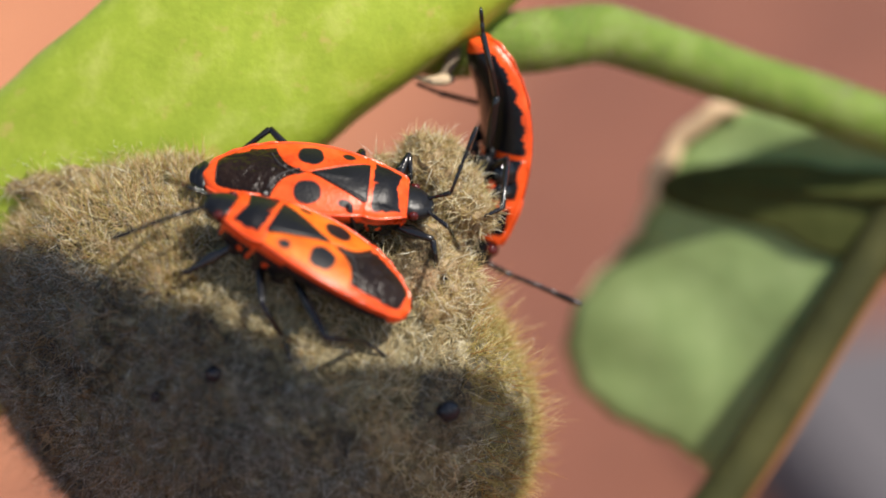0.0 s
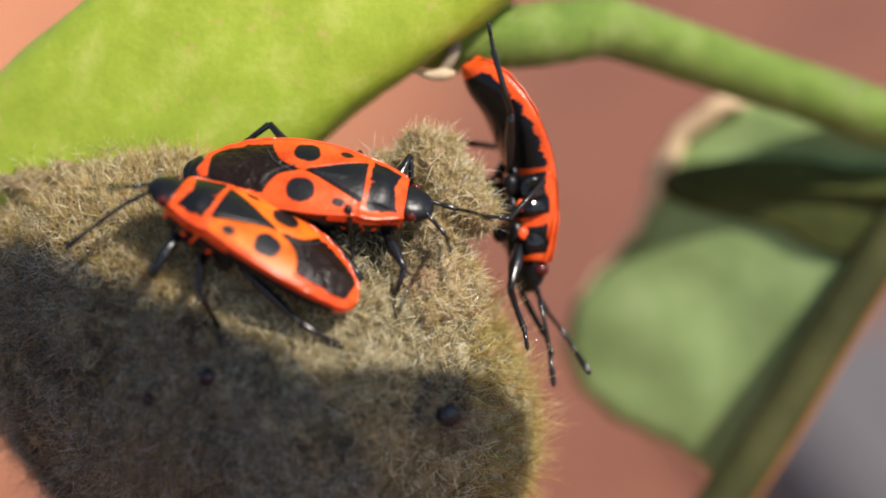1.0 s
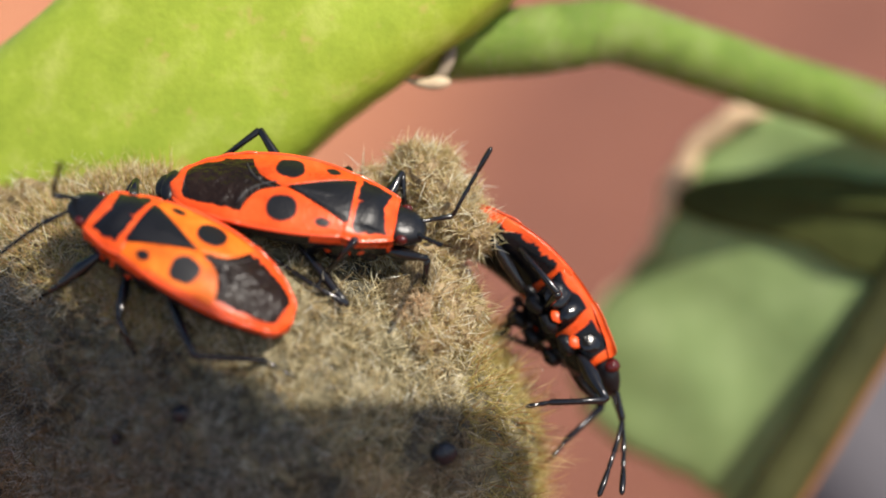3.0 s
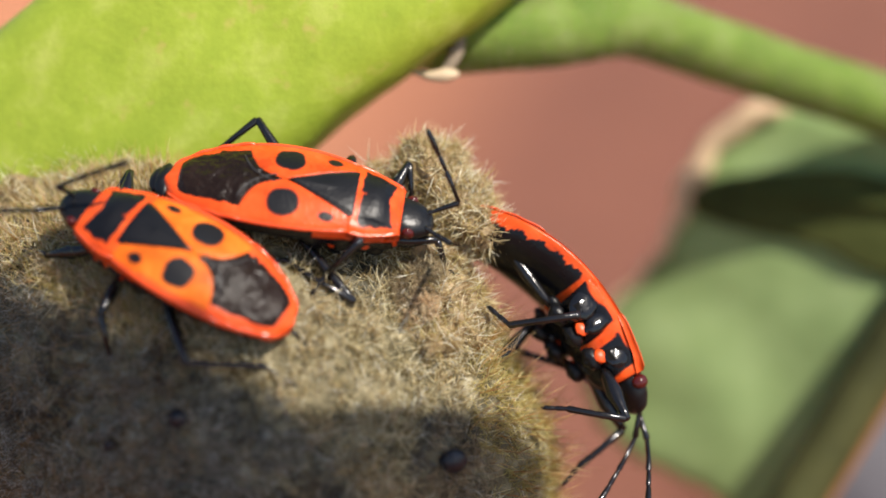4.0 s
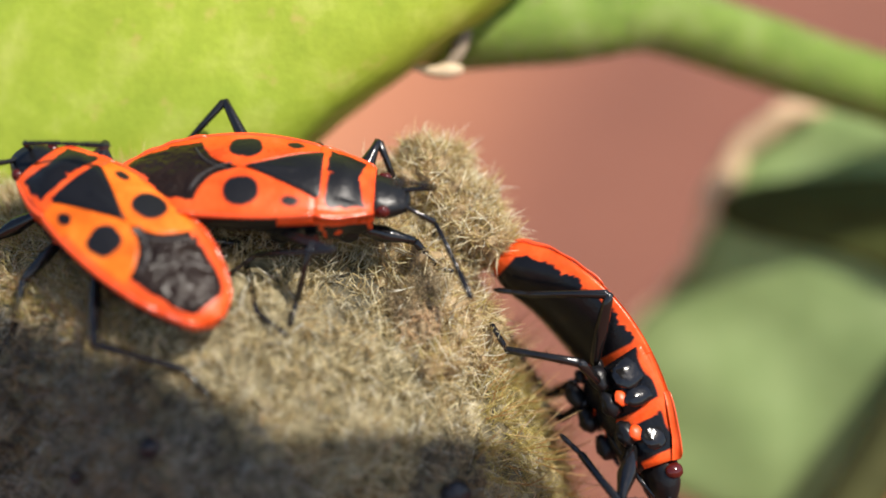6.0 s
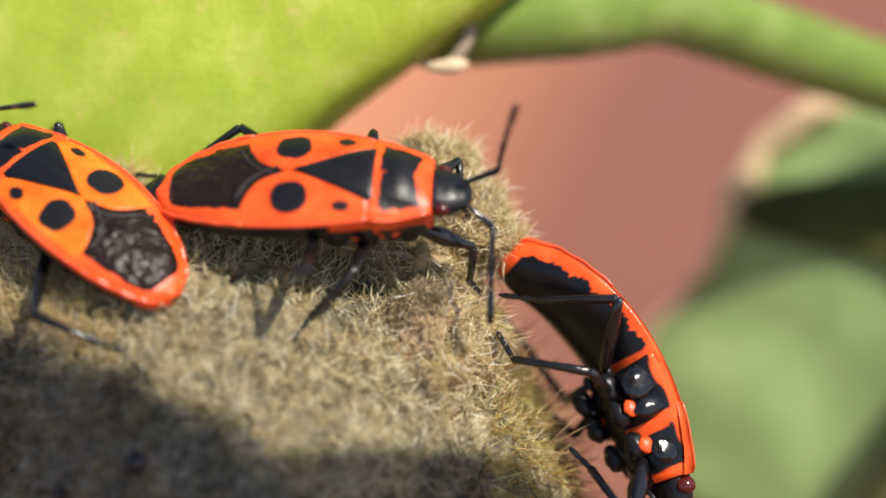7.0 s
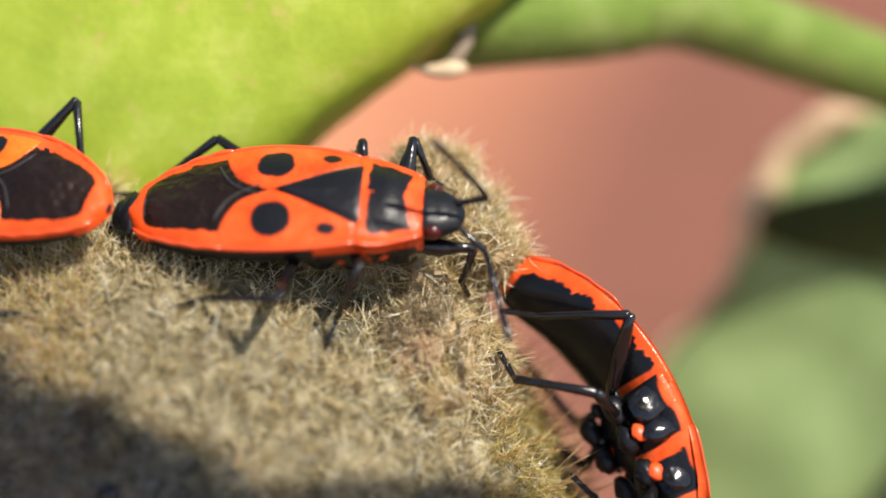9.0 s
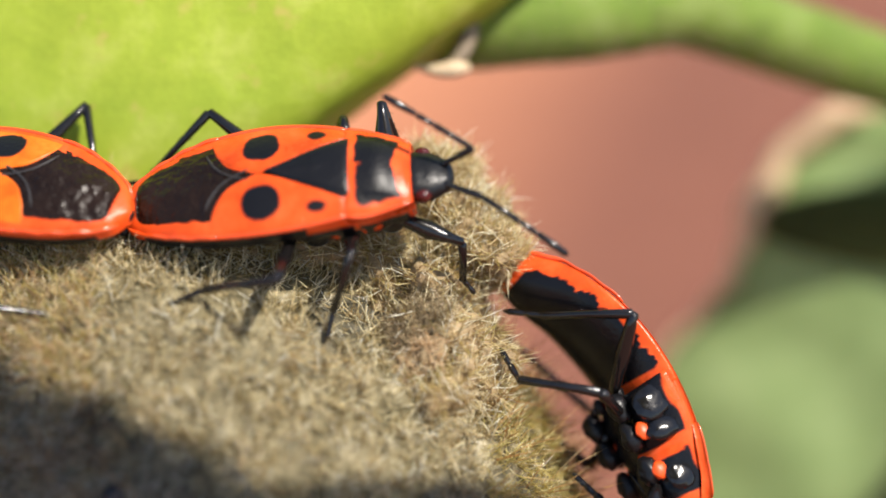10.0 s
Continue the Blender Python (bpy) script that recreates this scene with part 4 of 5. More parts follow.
            pts = [(0, 0, 0), (0.06, 0, 0), (t1 * 0.5, 0, 0.02), (t1, 0, 0), toe(0.08), toe(0.2), toe(0.42), toe(0.47), toe(0.53), toe(0.85), toe(1.0)]
            v, f = rings(pts, [0.07, 0.145, 0.11, 0.12, 0.075, 0.085, 0.09, 0.06, 0.08, 0.085, 0.03], 8)
            spines = []
            for q in range(14):
                b = t1 * (0.2 + 0.8 * q / 14)
                a = q * 2.4
                o = Vector((0, math.cos(a), math.sin(a)))
                spines.append(rings([(b, o.y * 0.07, o.z * 0.07), (b + 0.14, o.y * 0.2, o.z * 0.2)], [0.014, 0.004], 3))
            v, f = joined([(v, f), *spines])
            v = np.array(v)
            if sideways:
                v = np.stack([v[:, 0] * math.cos(lean) + s * v[:, 1] * math.sin(lean), v[:, 1] * math.cos(lean) - s * v[:, 0] * math.sin(lean), v[:, 2]], 1)
            else:
                v = np.stack([v[:, 0] * math.cos(lean) + v[:, 2] * math.sin(lean), v[:, 1], v[:, 2] * math.cos(lean) - v[:, 0] * math.sin(lean)], 1)
            shin = part("shin", v * k, f, M_LEG, femur)
            parts[name, side] = femur, shin, (spot((cx, cy * s, cz)) * sc, lf * sc, chord * sc)
    # feelers
    for s, side in ((1, "left"), (-1, "right")):
        v, f = rings([(0, 0, 0), (0.12, 0, 0), (0.25, 0, 0), (0.3, 0, 0), (0.75, 0, 0), (1.3, 0, 0), (1.37, 0, 0)], [0.06, 0.115, 0.11, 0.075, 0.095, 0.115, 0.06], 8)
        base = part("feeler", np.array(v) * k, f, M_LEG, bug, "black jointed feeler")
        v, f = rings([(0, 0, 0), (0.06, 0, 0), (0.7, 0, 0.03), (1.25, 0, 0.02), (1.3, 0, 0.02), (1.36, 0, 0.02), (1.85, 0, 0.0), (1.9, 0, 0.0), (1.97, 0, 0.0), (2.5, 0, -0.03), (2.9, 0, -0.06), (3.0, 0, -0.07)], [0.05, 0.085, 0.08, 0.10, 0.055, 0.08, 0.09, 0.05, 0.09, 0.115, 0.1, 0.04], 8)
        tip = part("feeler_tip", np.array(v) * k, f, M_LEG, base)
        parts["feeler", side] = base, tip, (spot((5.1, 0.28 * s, 0.1)) * sc, 1.35 * sc)
    return bug, parts


BUGS = {
    "A": firebug("red and black firebug resting along the top of the seed head", 1.0, False),
    "B": firebug("orange-red and black firebug walking over the felted seed head", 0.995, True),
    "C": firebug("larger firebug climbing down behind the crest, belly in view", 1.13, False, True),
}
SIZE = {"A": 1.0, "B": 0.995, "C": 1.13}

# ---- what moves ----
WALK_A = [
    (0, along((-5.56, 1.75, 1.40), (0.987, -0.137, -0.088), (0.153, 0.599, 0.786))),
    (0.5, along((-5.57, 1.73, 1.43), (0.987, -0.148, -0.055), (0.133, 0.593, 0.794))),
    (1, along((-5.59, 1.74, 1.57), (0.988, -0.157, -0.003), (0.100, 0.612, 0.785))),
    (1.5, along((-5.58, 1.75, 1.60), (0.986, -0.164, 0.010), (0.093, 0.607, 0.789))),
    (2, along((-5.60, 1.75, 1.66), (0.985, -0.170, 0.014), (0.094, 0.609, 0.787))),
    (2.2, along((-5.62, 1.74, 1.53), (0.987, -0.162, 0.004), (0.096, 0.609, 0.787))),
    (3.5, along((-5.58, 1.76, 1.45), (0.982, -0.191, -0.002), (0.123, 0.626, 0.770))),
    (4, along((-5.65, 1.84, 1.38), (0.986, -0.167, -0.024), (0.121, 0.602, 0.789))),
    (4.5, along((-5.88, 2.03, 1.29), (0.990, -0.137, -0.021), (0.100, 0.597, 0.796))),
    (5, along((-6.24, 2.21, 1.34), (0.993, -0.120, 0.001), (0.075, 0.631, 0.772))),
    (5.5, along((-6.42, 2.40, 1.28), (0.998, -0.057, -0.041), (0.068, 0.659, 0.749))),
    (5.7, along((-6.50, 2.46, 1.47), (0.998, -0.051, -0.034), (0.059, 0.664, 0.746))),
    (6.8, along((-5.24, 1.93, 1.69), (0.996, -0.055, 0.075), (-0.023, 0.637, 0.770))),
    (7, along((-4.61, 2.24, 1.94), (0.997, -0.013, 0.075), (-0.052, 0.597, 0.801))),
    (7.5, along((-4.70, 2.16, 1.74), (0.998, 0.016, 0.059), (-0.058, 0.563, 0.824))),
    (8, along((-4.72, 2.08, 1.54), (1.000, -0.003, 0.028), (-0.022, 0.542, 0.840))),
    (8.5, along((-4.73, 2.09, 1.44), (1.000, -0.013, 0.009), (-0.000, 0.540, 0.841))),
    (9, along((-4.76, 2.04, 1.45), (0.999, -0.025, 0.045), (-0.023, 0.566, 0.824))),
    (9.5, along((-4.93, 2.43, 1.57), (0.997, 0.056, 0.047), (-0.069, 0.522, 0.850))),
    (10, along((-5.13, 2.57, 1.30), (0.993, 0.092, 0.076), (-0.114, 0.531, 0.840))),
]
WALK_B = [
    (0, along((-4.73, -1.32, 4.00), (-0.877, 0.479, -0.012), (0.373, 0.698, 0.611))),
    (0.5, along((-5.87, -1.04, 3.79), (-0.822, 0.569, -0.034), (0.431, 0.660, 0.615))),
    (1, along((-6.78, -0.83, 3.77), (-0.871, 0.489, -0.032), (0.366, 0.691, 0.623))),
    (1.5, along((-7.28, -0.96, 3.63), (-0.872, 0.486, -0.048), (0.343, 0.679, 0.649))),
    (2, along((-8.48, -0.32, 3.61), (-0.906, 0.408, -0.113), (0.210, 0.665, 0.717))),
    (2.2, along((-8.59, -0.51, 3.62), (-0.881, 0.447, -0.157), (0.205, 0.657, 0.725))),
    (3.5, along((-8.70, -0.70, 3.53), (-0.868, 0.475, -0.149), (0.178, 0.576, 0.798))),
    (4, along((-8.73, -0.72, 3.36), (-0.868, 0.463, -0.180), (0.125, 0.554, 0.823))),
    (4.5, along((-9.03, -0.48, 3.30), (-0.872, 0.444, -0.204), (0.070, 0.527, 0.847))),
    (5, along((-9.33, -0.14, 3.08), (-0.808, 0.522, -0.274), (0.074, 0.551, 0.831))),
    (5.5, along((-9.72, 0.14, 2.92), (-0.745, 0.558, -0.365), (0.045, 0.589, 0.807))),
    (5.7, along((-9.82, 0.29, 3.03), (-0.739, 0.563, -0.370), (0.036, 0.581, 0.813))),
    (7, along((-11.19, 1.42, 1.71), (-0.739, 0.555, -0.381), (0.080, 0.635, 0.769))),
    (7.5, along((-12.29, 1.64, 1.47), (-0.859, 0.303, -0.413), (-0.110, 0.678, 0.727))),
    (8, along((-13.00, 2.45, 1.06), (-0.869, 0.305, -0.390), (-0.173, 0.551, 0.817))),
    (8.5, along((-13.28, 2.74, 0.92), (-0.885, 0.167, -0.435), (-0.296, 0.521, 0.801))),
    (9, along((-13.19, 2.69, 0.88), (-0.884, 0.094, -0.458), (-0.341, 0.539, 0.770))),
    (9.5, along((-13.30, 2.68, 0.87), (-0.904, 0.102, -0.414), (-0.285, 0.578, 0.765))),
    (10, along((-12.91, 2.73, 0.95), (-0.943, 0.145, -0.299), (-0.152, 0.613, 0.775))),
]
WALK_C = [
    (0, along((2.40, 4.33, -3.93), (0.008, -0.985, -0.172), (0.906, 0.081, -0.416))),
    (0.5, along((2.92, 3.70, -3.68), (0.196, -0.973, -0.122), (0.904, 0.227, -0.362))),
    (1, along((3.15, 3.26, -3.48), (0.280, -0.957, -0.072), (0.888, 0.287, -0.359))),
    (1.5, along((2.65, 2.14, -3.19), (0.490, -0.870, -0.022), (0.800, 0.430, -0.400))),
    (2, along((2.48, 0.74, -3.11), (0.700, -0.715, 0.017), (0.680, 0.600, -0.420))),
    (3.5, along((3.70, -1.42, -2.03), (0.735, -0.677, 0.000), (0.615, 0.667, -0.420))),
    (4, along((3.72, -1.45, -1.71), (0.730, -0.683, 0.004), (0.624, 0.655, -0.425))),
    (4.5, along((3.89, -1.65, -1.40), (0.707, -0.707, 0.023), (0.653, 0.623, -0.430))),
    (5, along((4.42, -2.42, -1.07), (0.662, -0.745, 0.087), (0.707, 0.571, -0.418))),
    (5.5, along((4.86, -2.98, -1.17), (0.593, -0.799, 0.102), (0.748, 0.486, -0.450))),
    (7, along((4.73, -2.85, -1.02), (0.560, -0.824, 0.084), (0.772, 0.468, -0.430))),
    (7.5, along((4.77, -2.90, -1.26), (0.564, -0.818, 0.114), (0.776, 0.460, -0.430))),
    (8, along((4.73, -2.83, -1.16), (0.566, -0.819, 0.098), (0.771, 0.471, -0.430))),
    (8.5, along((4.71, -2.85, -1.24), (0.566, -0.818, 0.102), (0.772, 0.469, -0.430))),
    (9, along((4.70, -2.94, -1.11), (0.563, -0.813, 0.151), (0.787, 0.444, -0.430))),
    (9.5, along((4.70, -2.88, -1.12), (0.562, -0.817, 0.130), (0.781, 0.453, -0.430))),
    (10, along((4.69, -2.83, -1.14), (0.564, -0.817, 0.118), (0.776, 0.460, -0.430))),
]
FEET = {}
FEET['A', 'front_right'] = [(0, (0.4, -2.1, 0.1)), (1, (-1.7, -3.4, 0.1)), (2, (-3.0, -2.4, 0.1)), (3.5, (0.7, -0.9, 0.1)), (4, (0.7, -1.0, 0.1)), (4.5, (0.9, -0.8, 0.1)), (5.5, (0.5, -0.1, 0.1)), (7, (1.1, -0.9, 0.1)), (9, (0.8, -0.5, 0.1)), (10, (0.9, -0.4, 0.1))]
FEET['A', 'middle_right'] = [(0, (-3.2, -1.5, 1.8)), (3.5, (-4.6, -1.6, 2.3)), (5, (-4.8, -1.9, 2.5)), (7, (-4.6, -2.3, 2.6)), (8, (-4.5, -2.0, 2.5)), (9, (-3.3, -1.9, 2.1)), (10, (-3.4, -1.7, 2.0))]
FEET['A', 'hind_right'] = [(0, (-7.2, -1.5, 2.6)), (3.5, (-7.0, -0.5, 2.0)), (7, (-6.7, -0.5, 2.0)), (8, (-7.3, -0.6, 2.1)), (9, (-8.0, -0.8, 2.3)), (10, (-8.1, -0.7, 2.2))]
FEET['B', 'hind_left'] = [(0, (-2.0, -5.3, 3.1)), (1, (-1.9, -6.3, 3.2)), (1.5, (-2.2, -6.5, 3.4)), (2, (-5.5, -4.8, 3.6)), (3.5, (-4.9, -4.8, 3.5)), (4, (-5.0, -4.8, 3.6)), (4.5, (-5.6, -4.7, 3.6)), (5, (-7.3, -4.5, 3.6)), (5.5, (-6.9, -4.7, 3.6)), (7, (-8.8, -3.6, 3.3)), (7.5, (-8.8, -3.5, 3.3)), (8, (-10.4, -1.5, 2.5)), (10, (-10.3, -1.6, 2.5))]
FEET['B', 'middle_left'] = [(0, (-6.0, -5.4, 3.7)), (0.5, (-8.4, -5.1, 3.6)), (1, (-8.6, -4.8, 3.6)), (1.5, (-8.6, -4.9, 3.6)), (2, (-8.9, -4.6, 3.5)), (3.5, (-11.8, -5.0, 3.0)), (4.5, (-11.7, -5.0, 3.0)), (5, (-11.6, -4.9, 3.0)), (5.5, (-14.5, -3.7, 1.9))]
FEET['B', 'front_left'] = [(0, (-11.4, -2.1, 2.5)), (0.5, (-11.6, -2.1, 2.5)), (1, (-11.6, -2.2, 2.5)), (1.5, (-15.5, -1.7, 0.9)), (2, (-15.3, -2.0, 1.1)), (3.5, (-15.0, -1.9, 1.3)), (4, (-16.3, -0.1, -0.2))]
FEET['C', 'hind_right'] = [(0, (1.8, 10.2, -0.4)), (1, (1.9, 9.8, -0.4)), (1.5, (-1.1, 7.9, -0.4)), (2, (0.5, 4.3, -3.0)), (3.5, (0.0, 3.1, -3.0)), (4.5, (0.1, 2.6, -3.0)), (5, (1.3, 0.2, -1.5)), (5.5, (1.7, -1.0, -0.4)), (9, (1.7, -0.9, -0.4))]
FEET['C', 'middle_right'] = [(1, (2.0, 0.6, 0.2)), (2, (1.8, -0.6, 0.2)), (3.5, (1.7, -2.0, 0.2)), (4.5, (1.7, -2.1, 0.2)), (5.5, (1.6, -2.1, 0.2)), (9, (1.6, -2.0, 0.2))]
FEET['C', 'front_right'] = [(0.5, (3.6, -4.1, 0.4)), (1, (3.8, -5.0, 0.4)), (2, (4.4, -4.3, 0.4)), (3.5, (3.6, -6.1, 0.4)), (4, (3.7, -5.8, 0.4)), (4.5, (3.6, -6.0, 0.4)), (5.5, (4.0, -5.8, 0.4)), (9, (3.7, -5.7, 0.4))]
FEET['C', 'front_left'] = [(0.5, (5.1, -5.1, -1.5)), (1, (5.5, -6.6, -1.5)), (2, (5.1, -5.3, -1.5)), (3.5, (4.7, -8.8, -1.5)), (4, (4.6, -8.9, -1.5)), (4.5, (4.6, -8.6, -1.5)), (5.5, (5.0, -8.3, -1.5)), (9, (4.4, -8.7, -1.5))]
FEET['A', 'hind_left'] = [(0, (-10.9, 2.6, -1.3)), (1, (-10.7, 2.6, -1.3)), (3.5, (-10.3, 3.0, -1.3)), (4.5, (-10.5, 3.0, -1.3)), (5.5, (-10.7, 3.2, -1.3)), (7, (-10.2, 3.0, -1.3)), (8, (-10.3, 2.9, -1.3)), (9, (-10.4, 2.8, -1.3)), (10, (-10.4, 3.0, -1.3))]
FEET['A', 'front_left'] = [(0, (-0.8, 1.5, -0.6)), (1, (-0.8, 1.3, -0.6)), (2, (-0.8, 1.4, -0.6)), (3.5, (-0.7, 1.2, -0.6)), (4.5, (-0.7, 1.6, -0.6)), (5.5, (-1.7, 2.9, -0.6)), (7, (0.8, 1.5, -0.6)), (8, (0.9, 1.8, -0.6)), (9, (0.1, 2.8, -0.6)), (9.5, (-0.7, 3.8, -0.6)), (10, (-1.1, 4.0, -0.6))]
FEET['B', 'hind_right'] = [(2, (-2.9, -5.7, 3.4)), (5, (-5.2, -2.8, 3.0)), (5.5, (-5.1, -2.7, 2.9)), (7, (-5.4, -2.3, 2.8)), (7.5, (-7.4, -1.6, 2.7)), (8, (-9.9, 1.6, -1.0)), (9, (-9.8, 1.6, -1.0)), (10, (-9.4, 1.8, -1.0))]
FEET['C', 'hind_left'] = [(0, (-1.0, 6.6, -4.2)), (1, (0.5, 4.0, -3.6)), (2, (1.0, 2.0, -3.6)), (3.5, (1.6, -1.2, -3.6)), (10, (1.6, -1.6, -3.4))]
FEET['C', 'middle_left'] = [(0, (1.0, 3.0, -3.8)), (1.5, (1.3, 1.0, -3.8)), (3.5, (2.0, -2.8, -3.4)), (10, (2.2, -3.2, -3.2))]
FEELERS = {}
FEELERS['A', 'left'] = [
    (0, (0.69, -0.18, 0.71), (0.22, 0.71, 0.66)),
    (0.5, (0.97, 0.14, 0.21), (0.54, 0.24, 0.81)),
    (1, (0.99, -0.11, -0.05), (0.44, -0.58, 0.68)),
    (1.5, (0.90, -0.43, 0.09), (0.50, -0.66, 0.56)),
    (2, (1.00, -0.08, -0.05), (0.45, -0.49, 0.75)),
    (3.5, (0.89, 0.32, 0.33), (-0.30, 0.70, 0.65)),
    (4, (0.86, 0.23, 0.45), (-0.52, 0.44, 0.73)),
    (4.5, (0.83, -0.13, 0.54), (-0.62, 0.17, 0.77)),
    (5, (0.81, -0.09, 0.58), (-0.51, -0.20, 0.84)),
    (5.5, (0.84, -0.34, 0.43), (-0.65, -0.23, 0.73)),
    (7, (0.90, 0.07, 0.43), (0.21, 0.03, 0.98)),
    (7.5, (0.99, -0.04, -0.09), (0.53, -0.52, 0.67)),
    (8, (1.00, 0.01, -0.02), (0.43, -0.49, 0.76)),
    (8.5, (0.93, -0.26, 0.27), (-0.20, -0.23, 0.95)),
    (9, (0.80, -0.23, 0.56), (-0.47, 0.01, 0.88)),
    (9.5, (0.86, -0.24, 0.44), (-0.59, -0.15, 0.79)),
    (10, (0.79, -0.08, 0.60), (-0.79, 0.42, 0.46))]
FEELERS['A', 'right'] = [
    (0, (0.74, -0.66, 0.13), (0.10, -0.80, 0.59)),
    (0.5, (0.84, -0.55, 0.04), (0.11, -0.87, 0.48)),
    (1, (0.74, -0.66, -0.13), (0.09, -0.76, 0.64)),
    (1.5, (0.63, -0.73, 0.25), (0.04, -0.81, 0.58)),
    (2, (0.78, -0.56, 0.28), (0.07, -0.62, 0.78)),
    (3.5, (0.79, -0.52, 0.34), (0.22, -0.60, 0.77)),
    (4, (0.81, -0.56, 0.18), (0.17, -0.62, 0.77)),
    (4.5, (0.98, -0.18, -0.10), (0.91, -0.38, -0.19)),
    (5, (0.86, -0.45, 0.23), (0.79, -0.62, 0.04)),
    (5.5, (0.96, -0.22, -0.15), (0.72, -0.69, 0.07)),
    (7, (0.78, -0.47, -0.42), (-0.02, -0.82, -0.57)),
    (7.5, (0.74, -0.53, -0.42), (0.17, -0.83, -0.53)),
    (8, (0.93, -0.29, -0.22), (0.16, -0.99, 0.01)),
    (8.5, (0.71, -0.58, -0.40), (0.21, -0.94, 0.26)),
    (9, (0.75, -0.52, -0.41), (0.26, -0.96, -0.06)),
    (9.5, (0.83, -0.44, -0.34), (0.37, -0.79, -0.49)),
    (10, (0.86, -0.50, 0.01), (0.77, -0.51, -0.38))]
FEELERS['B', 'left'] = [
    (0, (0.65, 0.67, -0.35), (0.65, 0.58, -0.49)),
    (0.5, (0.32, 0.94, -0.09), (0.51, 0.86, -0.01)),
    (1, (0.55, 0.63, -0.55), (0.39, 0.69, -0.61)),
    (1.5, (0.43, 0.68, -0.58), (0.32, 0.73, -0.60)),
    (2, (0.48, 0.75, -0.45), (0.10, 0.82, -0.57)),
    (3.5, (0.54, 0.84, 0.03), (0.58, 0.79, -0.21)),
    (4, (0.49, 0.79, 0.38), (0.57, 0.73, 0.38)),
    (4.5, (0.13, 0.93, 0.34), (0.45, 0.84, 0.31)),
    (5, (-0.11, 0.63, 0.77), (0.37, 0.75, 0.55)),
    (5.5, (0.19, 0.82, 0.53), (0.03, 0.84, 0.54)),
    (7, (-0.38, 0.68, 0.62), (-0.14, 0.92, 0.37)),
    (10, (0.77, 0.55, 0.32), (0.43, 0.86, 0.26))]
FEELERS['B', 'right'] = [
    (0, (0.95, 0.32, 0.06), (0.20, 0.78, 0.59)),
    (0.5, (0.70, 0.04, 0.71), (0.25, 0.17, 0.95)),
    (1, (0.59, 0.80, -0.06), (0.10, 0.83, 0.55)),
    (1.5, (0.77, 0.63, -0.14), (0.06, 0.91, 0.42)),
    (2, (0.82, 0.55, -0.17), (0.06, 0.73, 0.69)),
    (3.5, (0.33, 0.59, 0.74), (-0.51, -0.15, 0.85)),
    (4, (0.25, 0.50, 0.83), (-0.70, -0.43, 0.57)),
    (4.5, (0.38, 0.55, 0.74), (-0.73, -0.11, 0.67)),
    (5, (-0.05, 0.11, 0.99), (-0.69, -0.72, 0.04)),
    (5.5, (-0.34, 0.36, 0.87), (-0.79, -0.60, 0.10)),
    (7, (-0.17, 0.39, 0.90), (-0.78, -0.25, 0.57)),
    (10, (0.79, 0.27, 0.55), (0.75, 0.17, 0.64))]
FEELERS['C', 'right'] = [
    (0, (0.42, -0.62, 0.66), (0.35, -0.53, 0.77)),
    (0.5, (0.58, -0.74, -0.32), (0.65, -0.74, -0.17)),
    (1, (0.67, -0.65, -0.35), (0.98, -0.12, -0.16)),
    (1.5, (0.76, -0.57, -0.31), (0.59, -0.55, -0.59)),
    (2, (0.70, -0.60, -0.39), (0.50, -0.11, -0.86)),
    (3.5, (0.62, 0.39, -0.68), (0.31, -0.03, -0.95)),
    (4, (0.55, 0.43, -0.71), (0.18, 0.01, -0.98)),
    (4.5, (0.56, 0.42, -0.71), (0.24, -0.47, -0.85)),
    (5, (0.52, 0.06, -0.85), (0.43, -0.45, -0.78)),
    (5.5, (0.30, -0.29, -0.91), (0.42, -0.48, -0.77)),
    (10, (0.23, -0.91, -0.34), (0.55, -0.53, -0.65))]
FEELERS['C', 'left'] = [
    (0, (0.42, -0.64, 0.64), (0.36, -0.52, 0.77)),
    (0.5, (0.81, -0.57, 0.11), (0.44, -0.87, -0.23)),
    (1, (0.96, -0.23, 0.18), (0.85, -0.51, 0.13)),
    (1.5, (0.60, -0.77, -0.21), (0.59, -0.62, -0.52)),
    (2, (0.76, -0.62, -0.16), (0.56, -0.47, -0.68)),
    (3.5, (0.78, 0.04, -0.63), (0.47, -0.30, -0.83)),
    (4, (0.78, -0.15, -0.60), (0.46, -0.38, -0.80)),
    (4.5, (0.57, -0.51, -0.64), (0.38, -0.55, -0.74)),
    (5, (0.68, -0.39, -0.62), (0.46, -0.48, -0.75)),
    (5.5, (0.45, -0.65, -0.61), (0.47, -0.52, -0.72)),
    (10, (0.37, -0.92, 0.12), (0.55, -0.52, -0.65))]


def aim(place, way, up):
    """Pose (mm) with x along a way and z near up, in the parent's space."""
    f = Vector(way).normalized()
    n = Vector(up) - f * f.dot(Vector(up))
    n = n.normalized() if n.length > 1e-4 else f.orthogonal().normalized()
    m = Matrix((f, n.cross(f), n)).transposed().to_4x4()
    m.translation = Vector(place) * MM
    return m


def unit(m):
    return BASE.inverted() @ m


def at_time(rows, t):
    """The planted foothold at a time, gliding from one to the next."""
    if t <= rows[0][0]:
        return Vector(rows[0][1])
    for (t0, a), (t1, b) in zip(rows, rows[1:]):
        if t <= t1:
            s = (t - t0) / (t1 - t0)
            s = s * s * (3 - 2 * s)
            return Vector(a).lerp(Vector(b), s)
    return Vector(rows[-1][1])


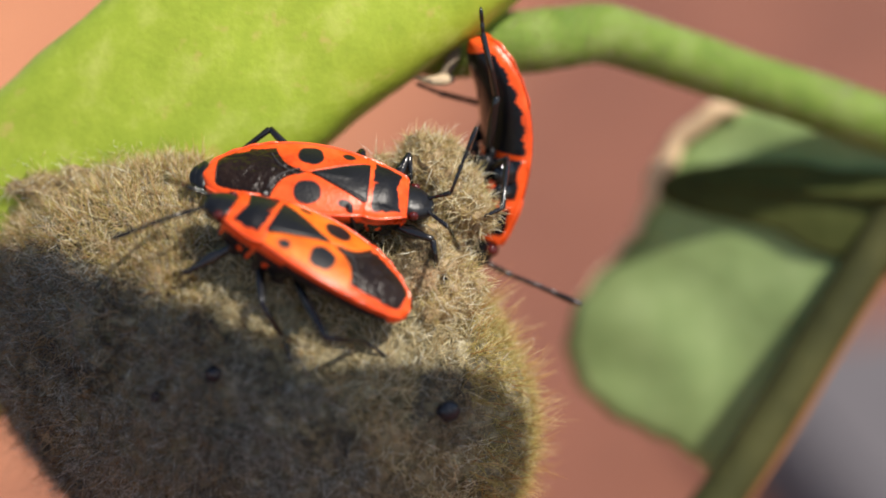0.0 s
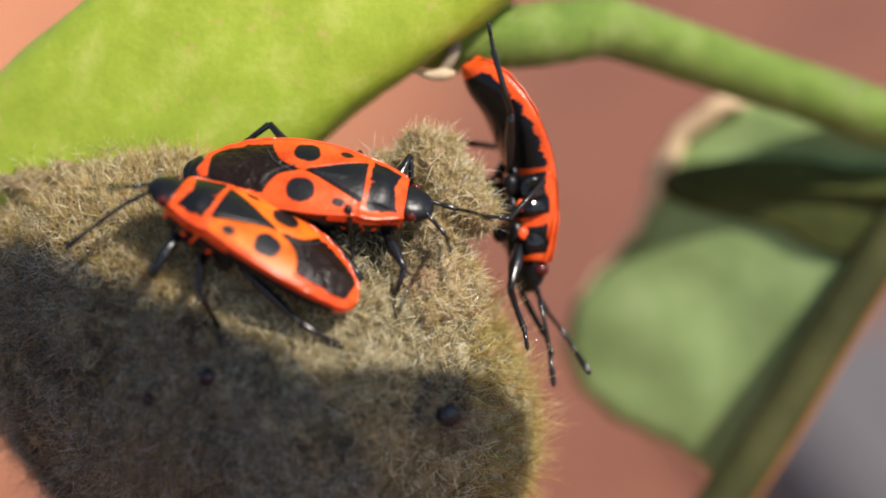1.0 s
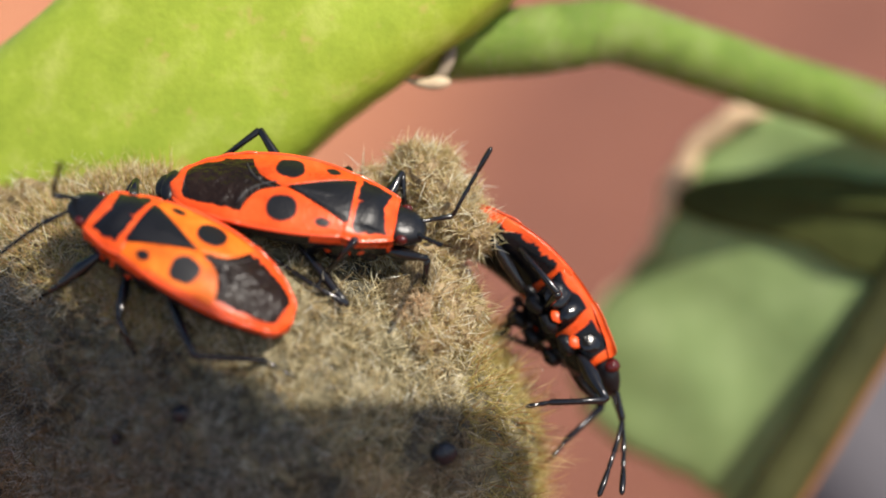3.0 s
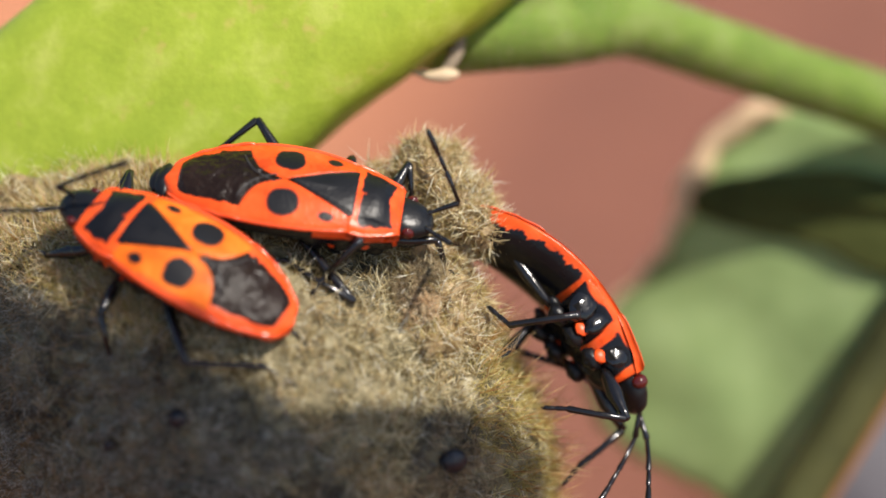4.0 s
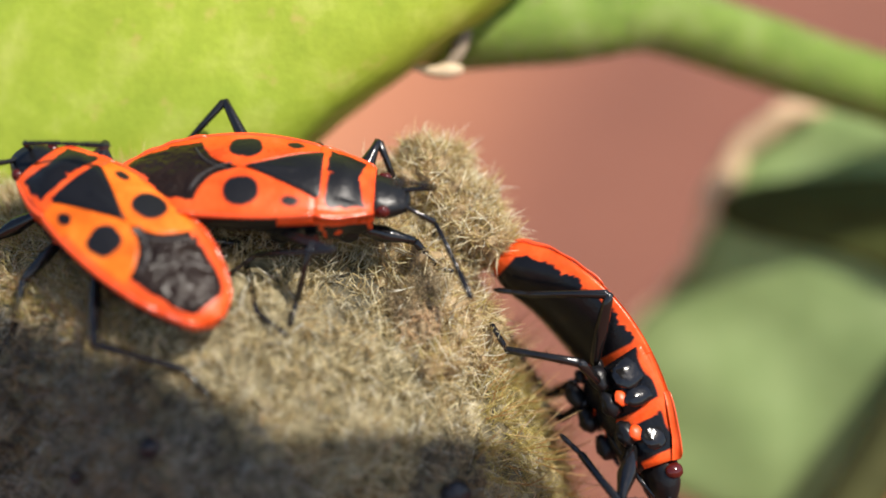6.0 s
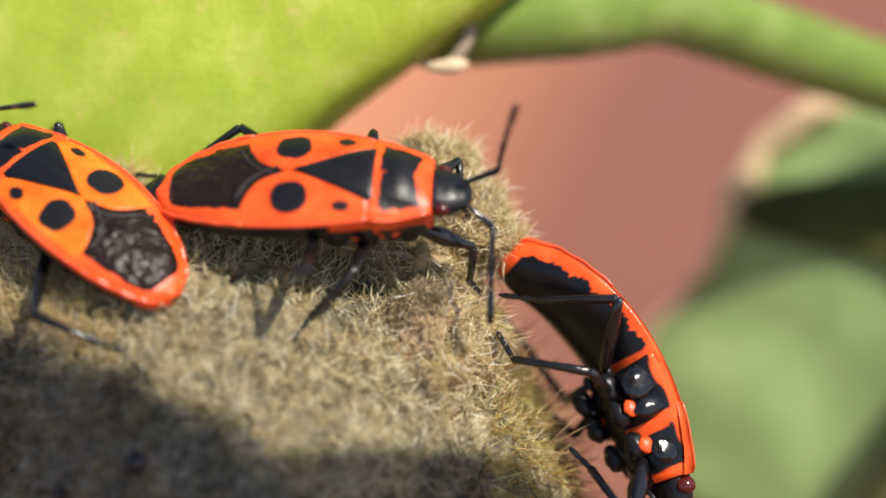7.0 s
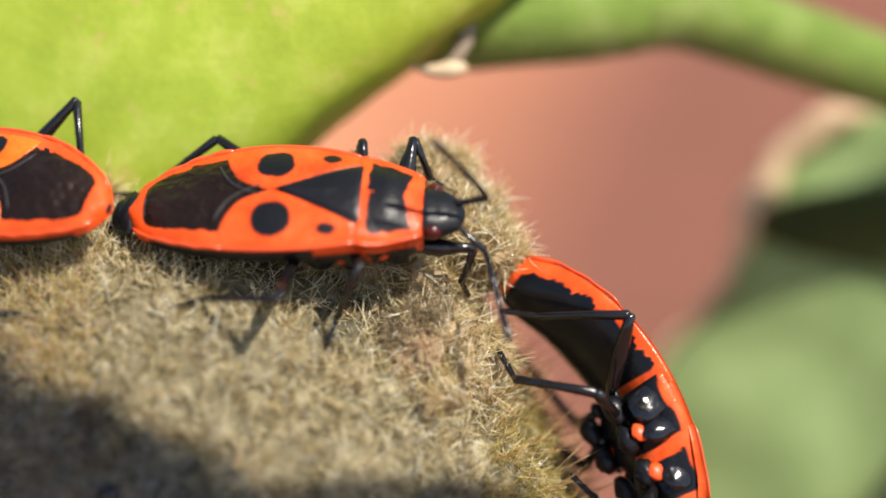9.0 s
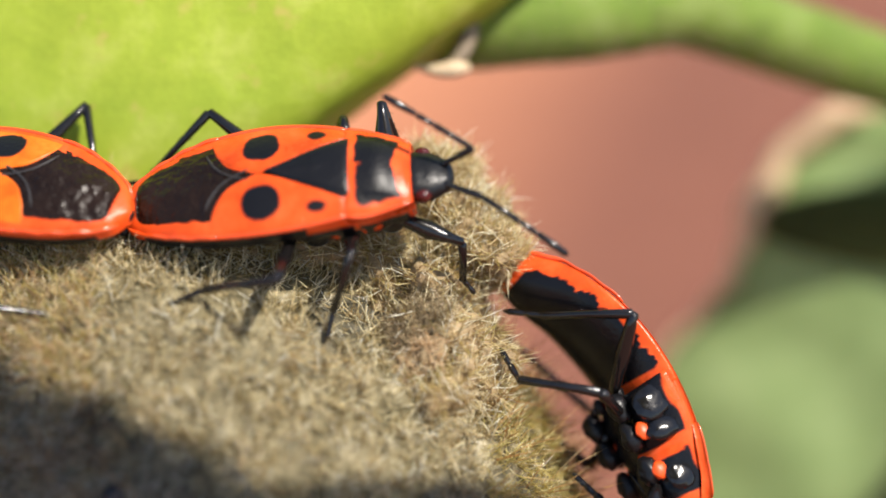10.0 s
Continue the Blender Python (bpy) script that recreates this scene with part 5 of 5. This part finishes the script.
def rest_foot(tag, leg, side, m):
    """Where a foot would stand by itself under the bug's pose, mm in the plant's frame."""
    x, y = REST[leg]
    if tag == "B" and side == "right":
        y *= 0.62
    sc = SIZE[tag]
    loc = unit(m) @ (Vector((x, y if side == "left" else -y, -1.6)) * sc * MM) / MM
    if tag != "C":
        loc.z = min(max(front_z(loc.x, loc.y) + 0.1, loc.z - 1.2), loc.z + 1.2)
    return loc


def foot_rows(tag, leg, side, rows):
    if (tag, f"{leg}_{side}") in FEET:
        known = FEET[tag, f"{leg}_{side}"]
        out, last = [], None
        for t, m in rows:
            q = at_time(known, t)
            if tag != "C":
                q.z = max(q.z, front_z(q.x, q.y) + 0.05)
            if (t > known[-1][0] + 0.3 and tag != "C") or t < known[0][0] - 0.3:
                r = rest_foot(tag, leg, side, m)
                if (r - q).length > 1.6:
                    q = r
            out.append(q)
        return out
    out, held = [], None
    for t, m in rows:
        r = rest_foot(tag, leg, side, m)
        if held is None or (r - held).length > 1.1:
            held = r
        out.append(held)
    return out


C_BEND = {("front", "left"): Vector((1.0, 0.1, -0.2)), ("front", "right"): Vector((0.9, -0.4, -0.8)), ("middle", "right"): Vector((0.0, -1.3, -0.25)),
          ("middle", "left"): Vector((0.0, 1.3, -0.25)), ("hind", "right"): Vector((-1.0, -0.45, 0.1)), ("hind", "left"): Vector((-1.0, 0.6, 0.0))}


def motions():
    walks = {"A": WALK_A, "B": WALK_B, "C": WALK_C}
    for tag, (bug, parts) in BUGS.items():
        rows = walks[tag]
        walk(bug, rows)
        for leg in LEGS:
            for side in ("left", "right"):
                femur, shin, (hip, lf, lt) = parts[leg, side]
                feet = foot_rows(tag, leg, side, rows)
                up_rows, low_rows = [], []
                for (t, m), foot in zip(rows, feet):
                    loc = unit(m).inverted() @ (foot * MM) / MM
                    d = loc - hip
                    far = min(max(d.length, abs(lf - lt) + 0.3), (lf + lt) * 0.985)
                    way = d.normalized()
                    a = (far * far + lf * lf - lt * lt) / (2 * far)
                    h = math.sqrt(max(lf * lf - a * a, 0.0))
                    out = Vector((0.0, (1.0 if leg == "hind" else 1.3) * (1 if side == "left" else -1), 1.0 if leg == "hind" else 0.8))
                    if (tag, side) in (("A", "right"), ("B", "left")):
                        out.z = 0.6 if tag == "A" else 0.35
                    if tag == "A" and leg == "hind" and side == "right":
                        out = Vector((0.2, -1.0, -0.25)) if t < 6 else Vector((0.4, -1.0, 0.8))
                    if tag == "A" and leg == "hind" and side == "left":
                        out = Vector((0.1, 0.8, 0.62))
                    if (tag, leg, side) == ("B", "hind", "right"):
                        out = Vector((-1.0, -0.3, -0.2))
                    if tag == "C":
                        out = C_BEND[leg, side]
                    if tag == "A" and leg == "front" and side == "right":
                        out = Vector((0.5, 0.3, 0.9))
                    bend = (out - way * way.dot(out)).normalized()
                    knee = hip + way * a + bend * h
                    foot_in = hip + way * far
                    mf = aim(hip, knee - hip, bend)
                    ms = aim(knee, foot_in - knee, bend)
                    up_rows.append((t, mf))
                    low_rows.append((t, mf.inverted() @ ms))
                walk(femur, up_rows)
                walk(shin, low_rows)
        for side in ("left", "right"):
            base, tip, (root, length) = parts["feeler", side]
            r1, r2 = [], []
            for t, d1, d2 in FEELERS[tag, side]:
                m1 = aim(root, d1, (0, 0, 1))
                m2 = aim(root + Vector(d1).normalized() * length, d2, (0, 0, 1))
                r1.append((t, m1))
                r2.append((t, m1.inverted() @ m2))
            walk(base, r1)
            walk(tip, r2)


cam.data.dof.use_dof = True
cam.data.dof.focus_object = seed_head
cam.data.dof.aperture_fstop = 84.7 / 4.7

motions()
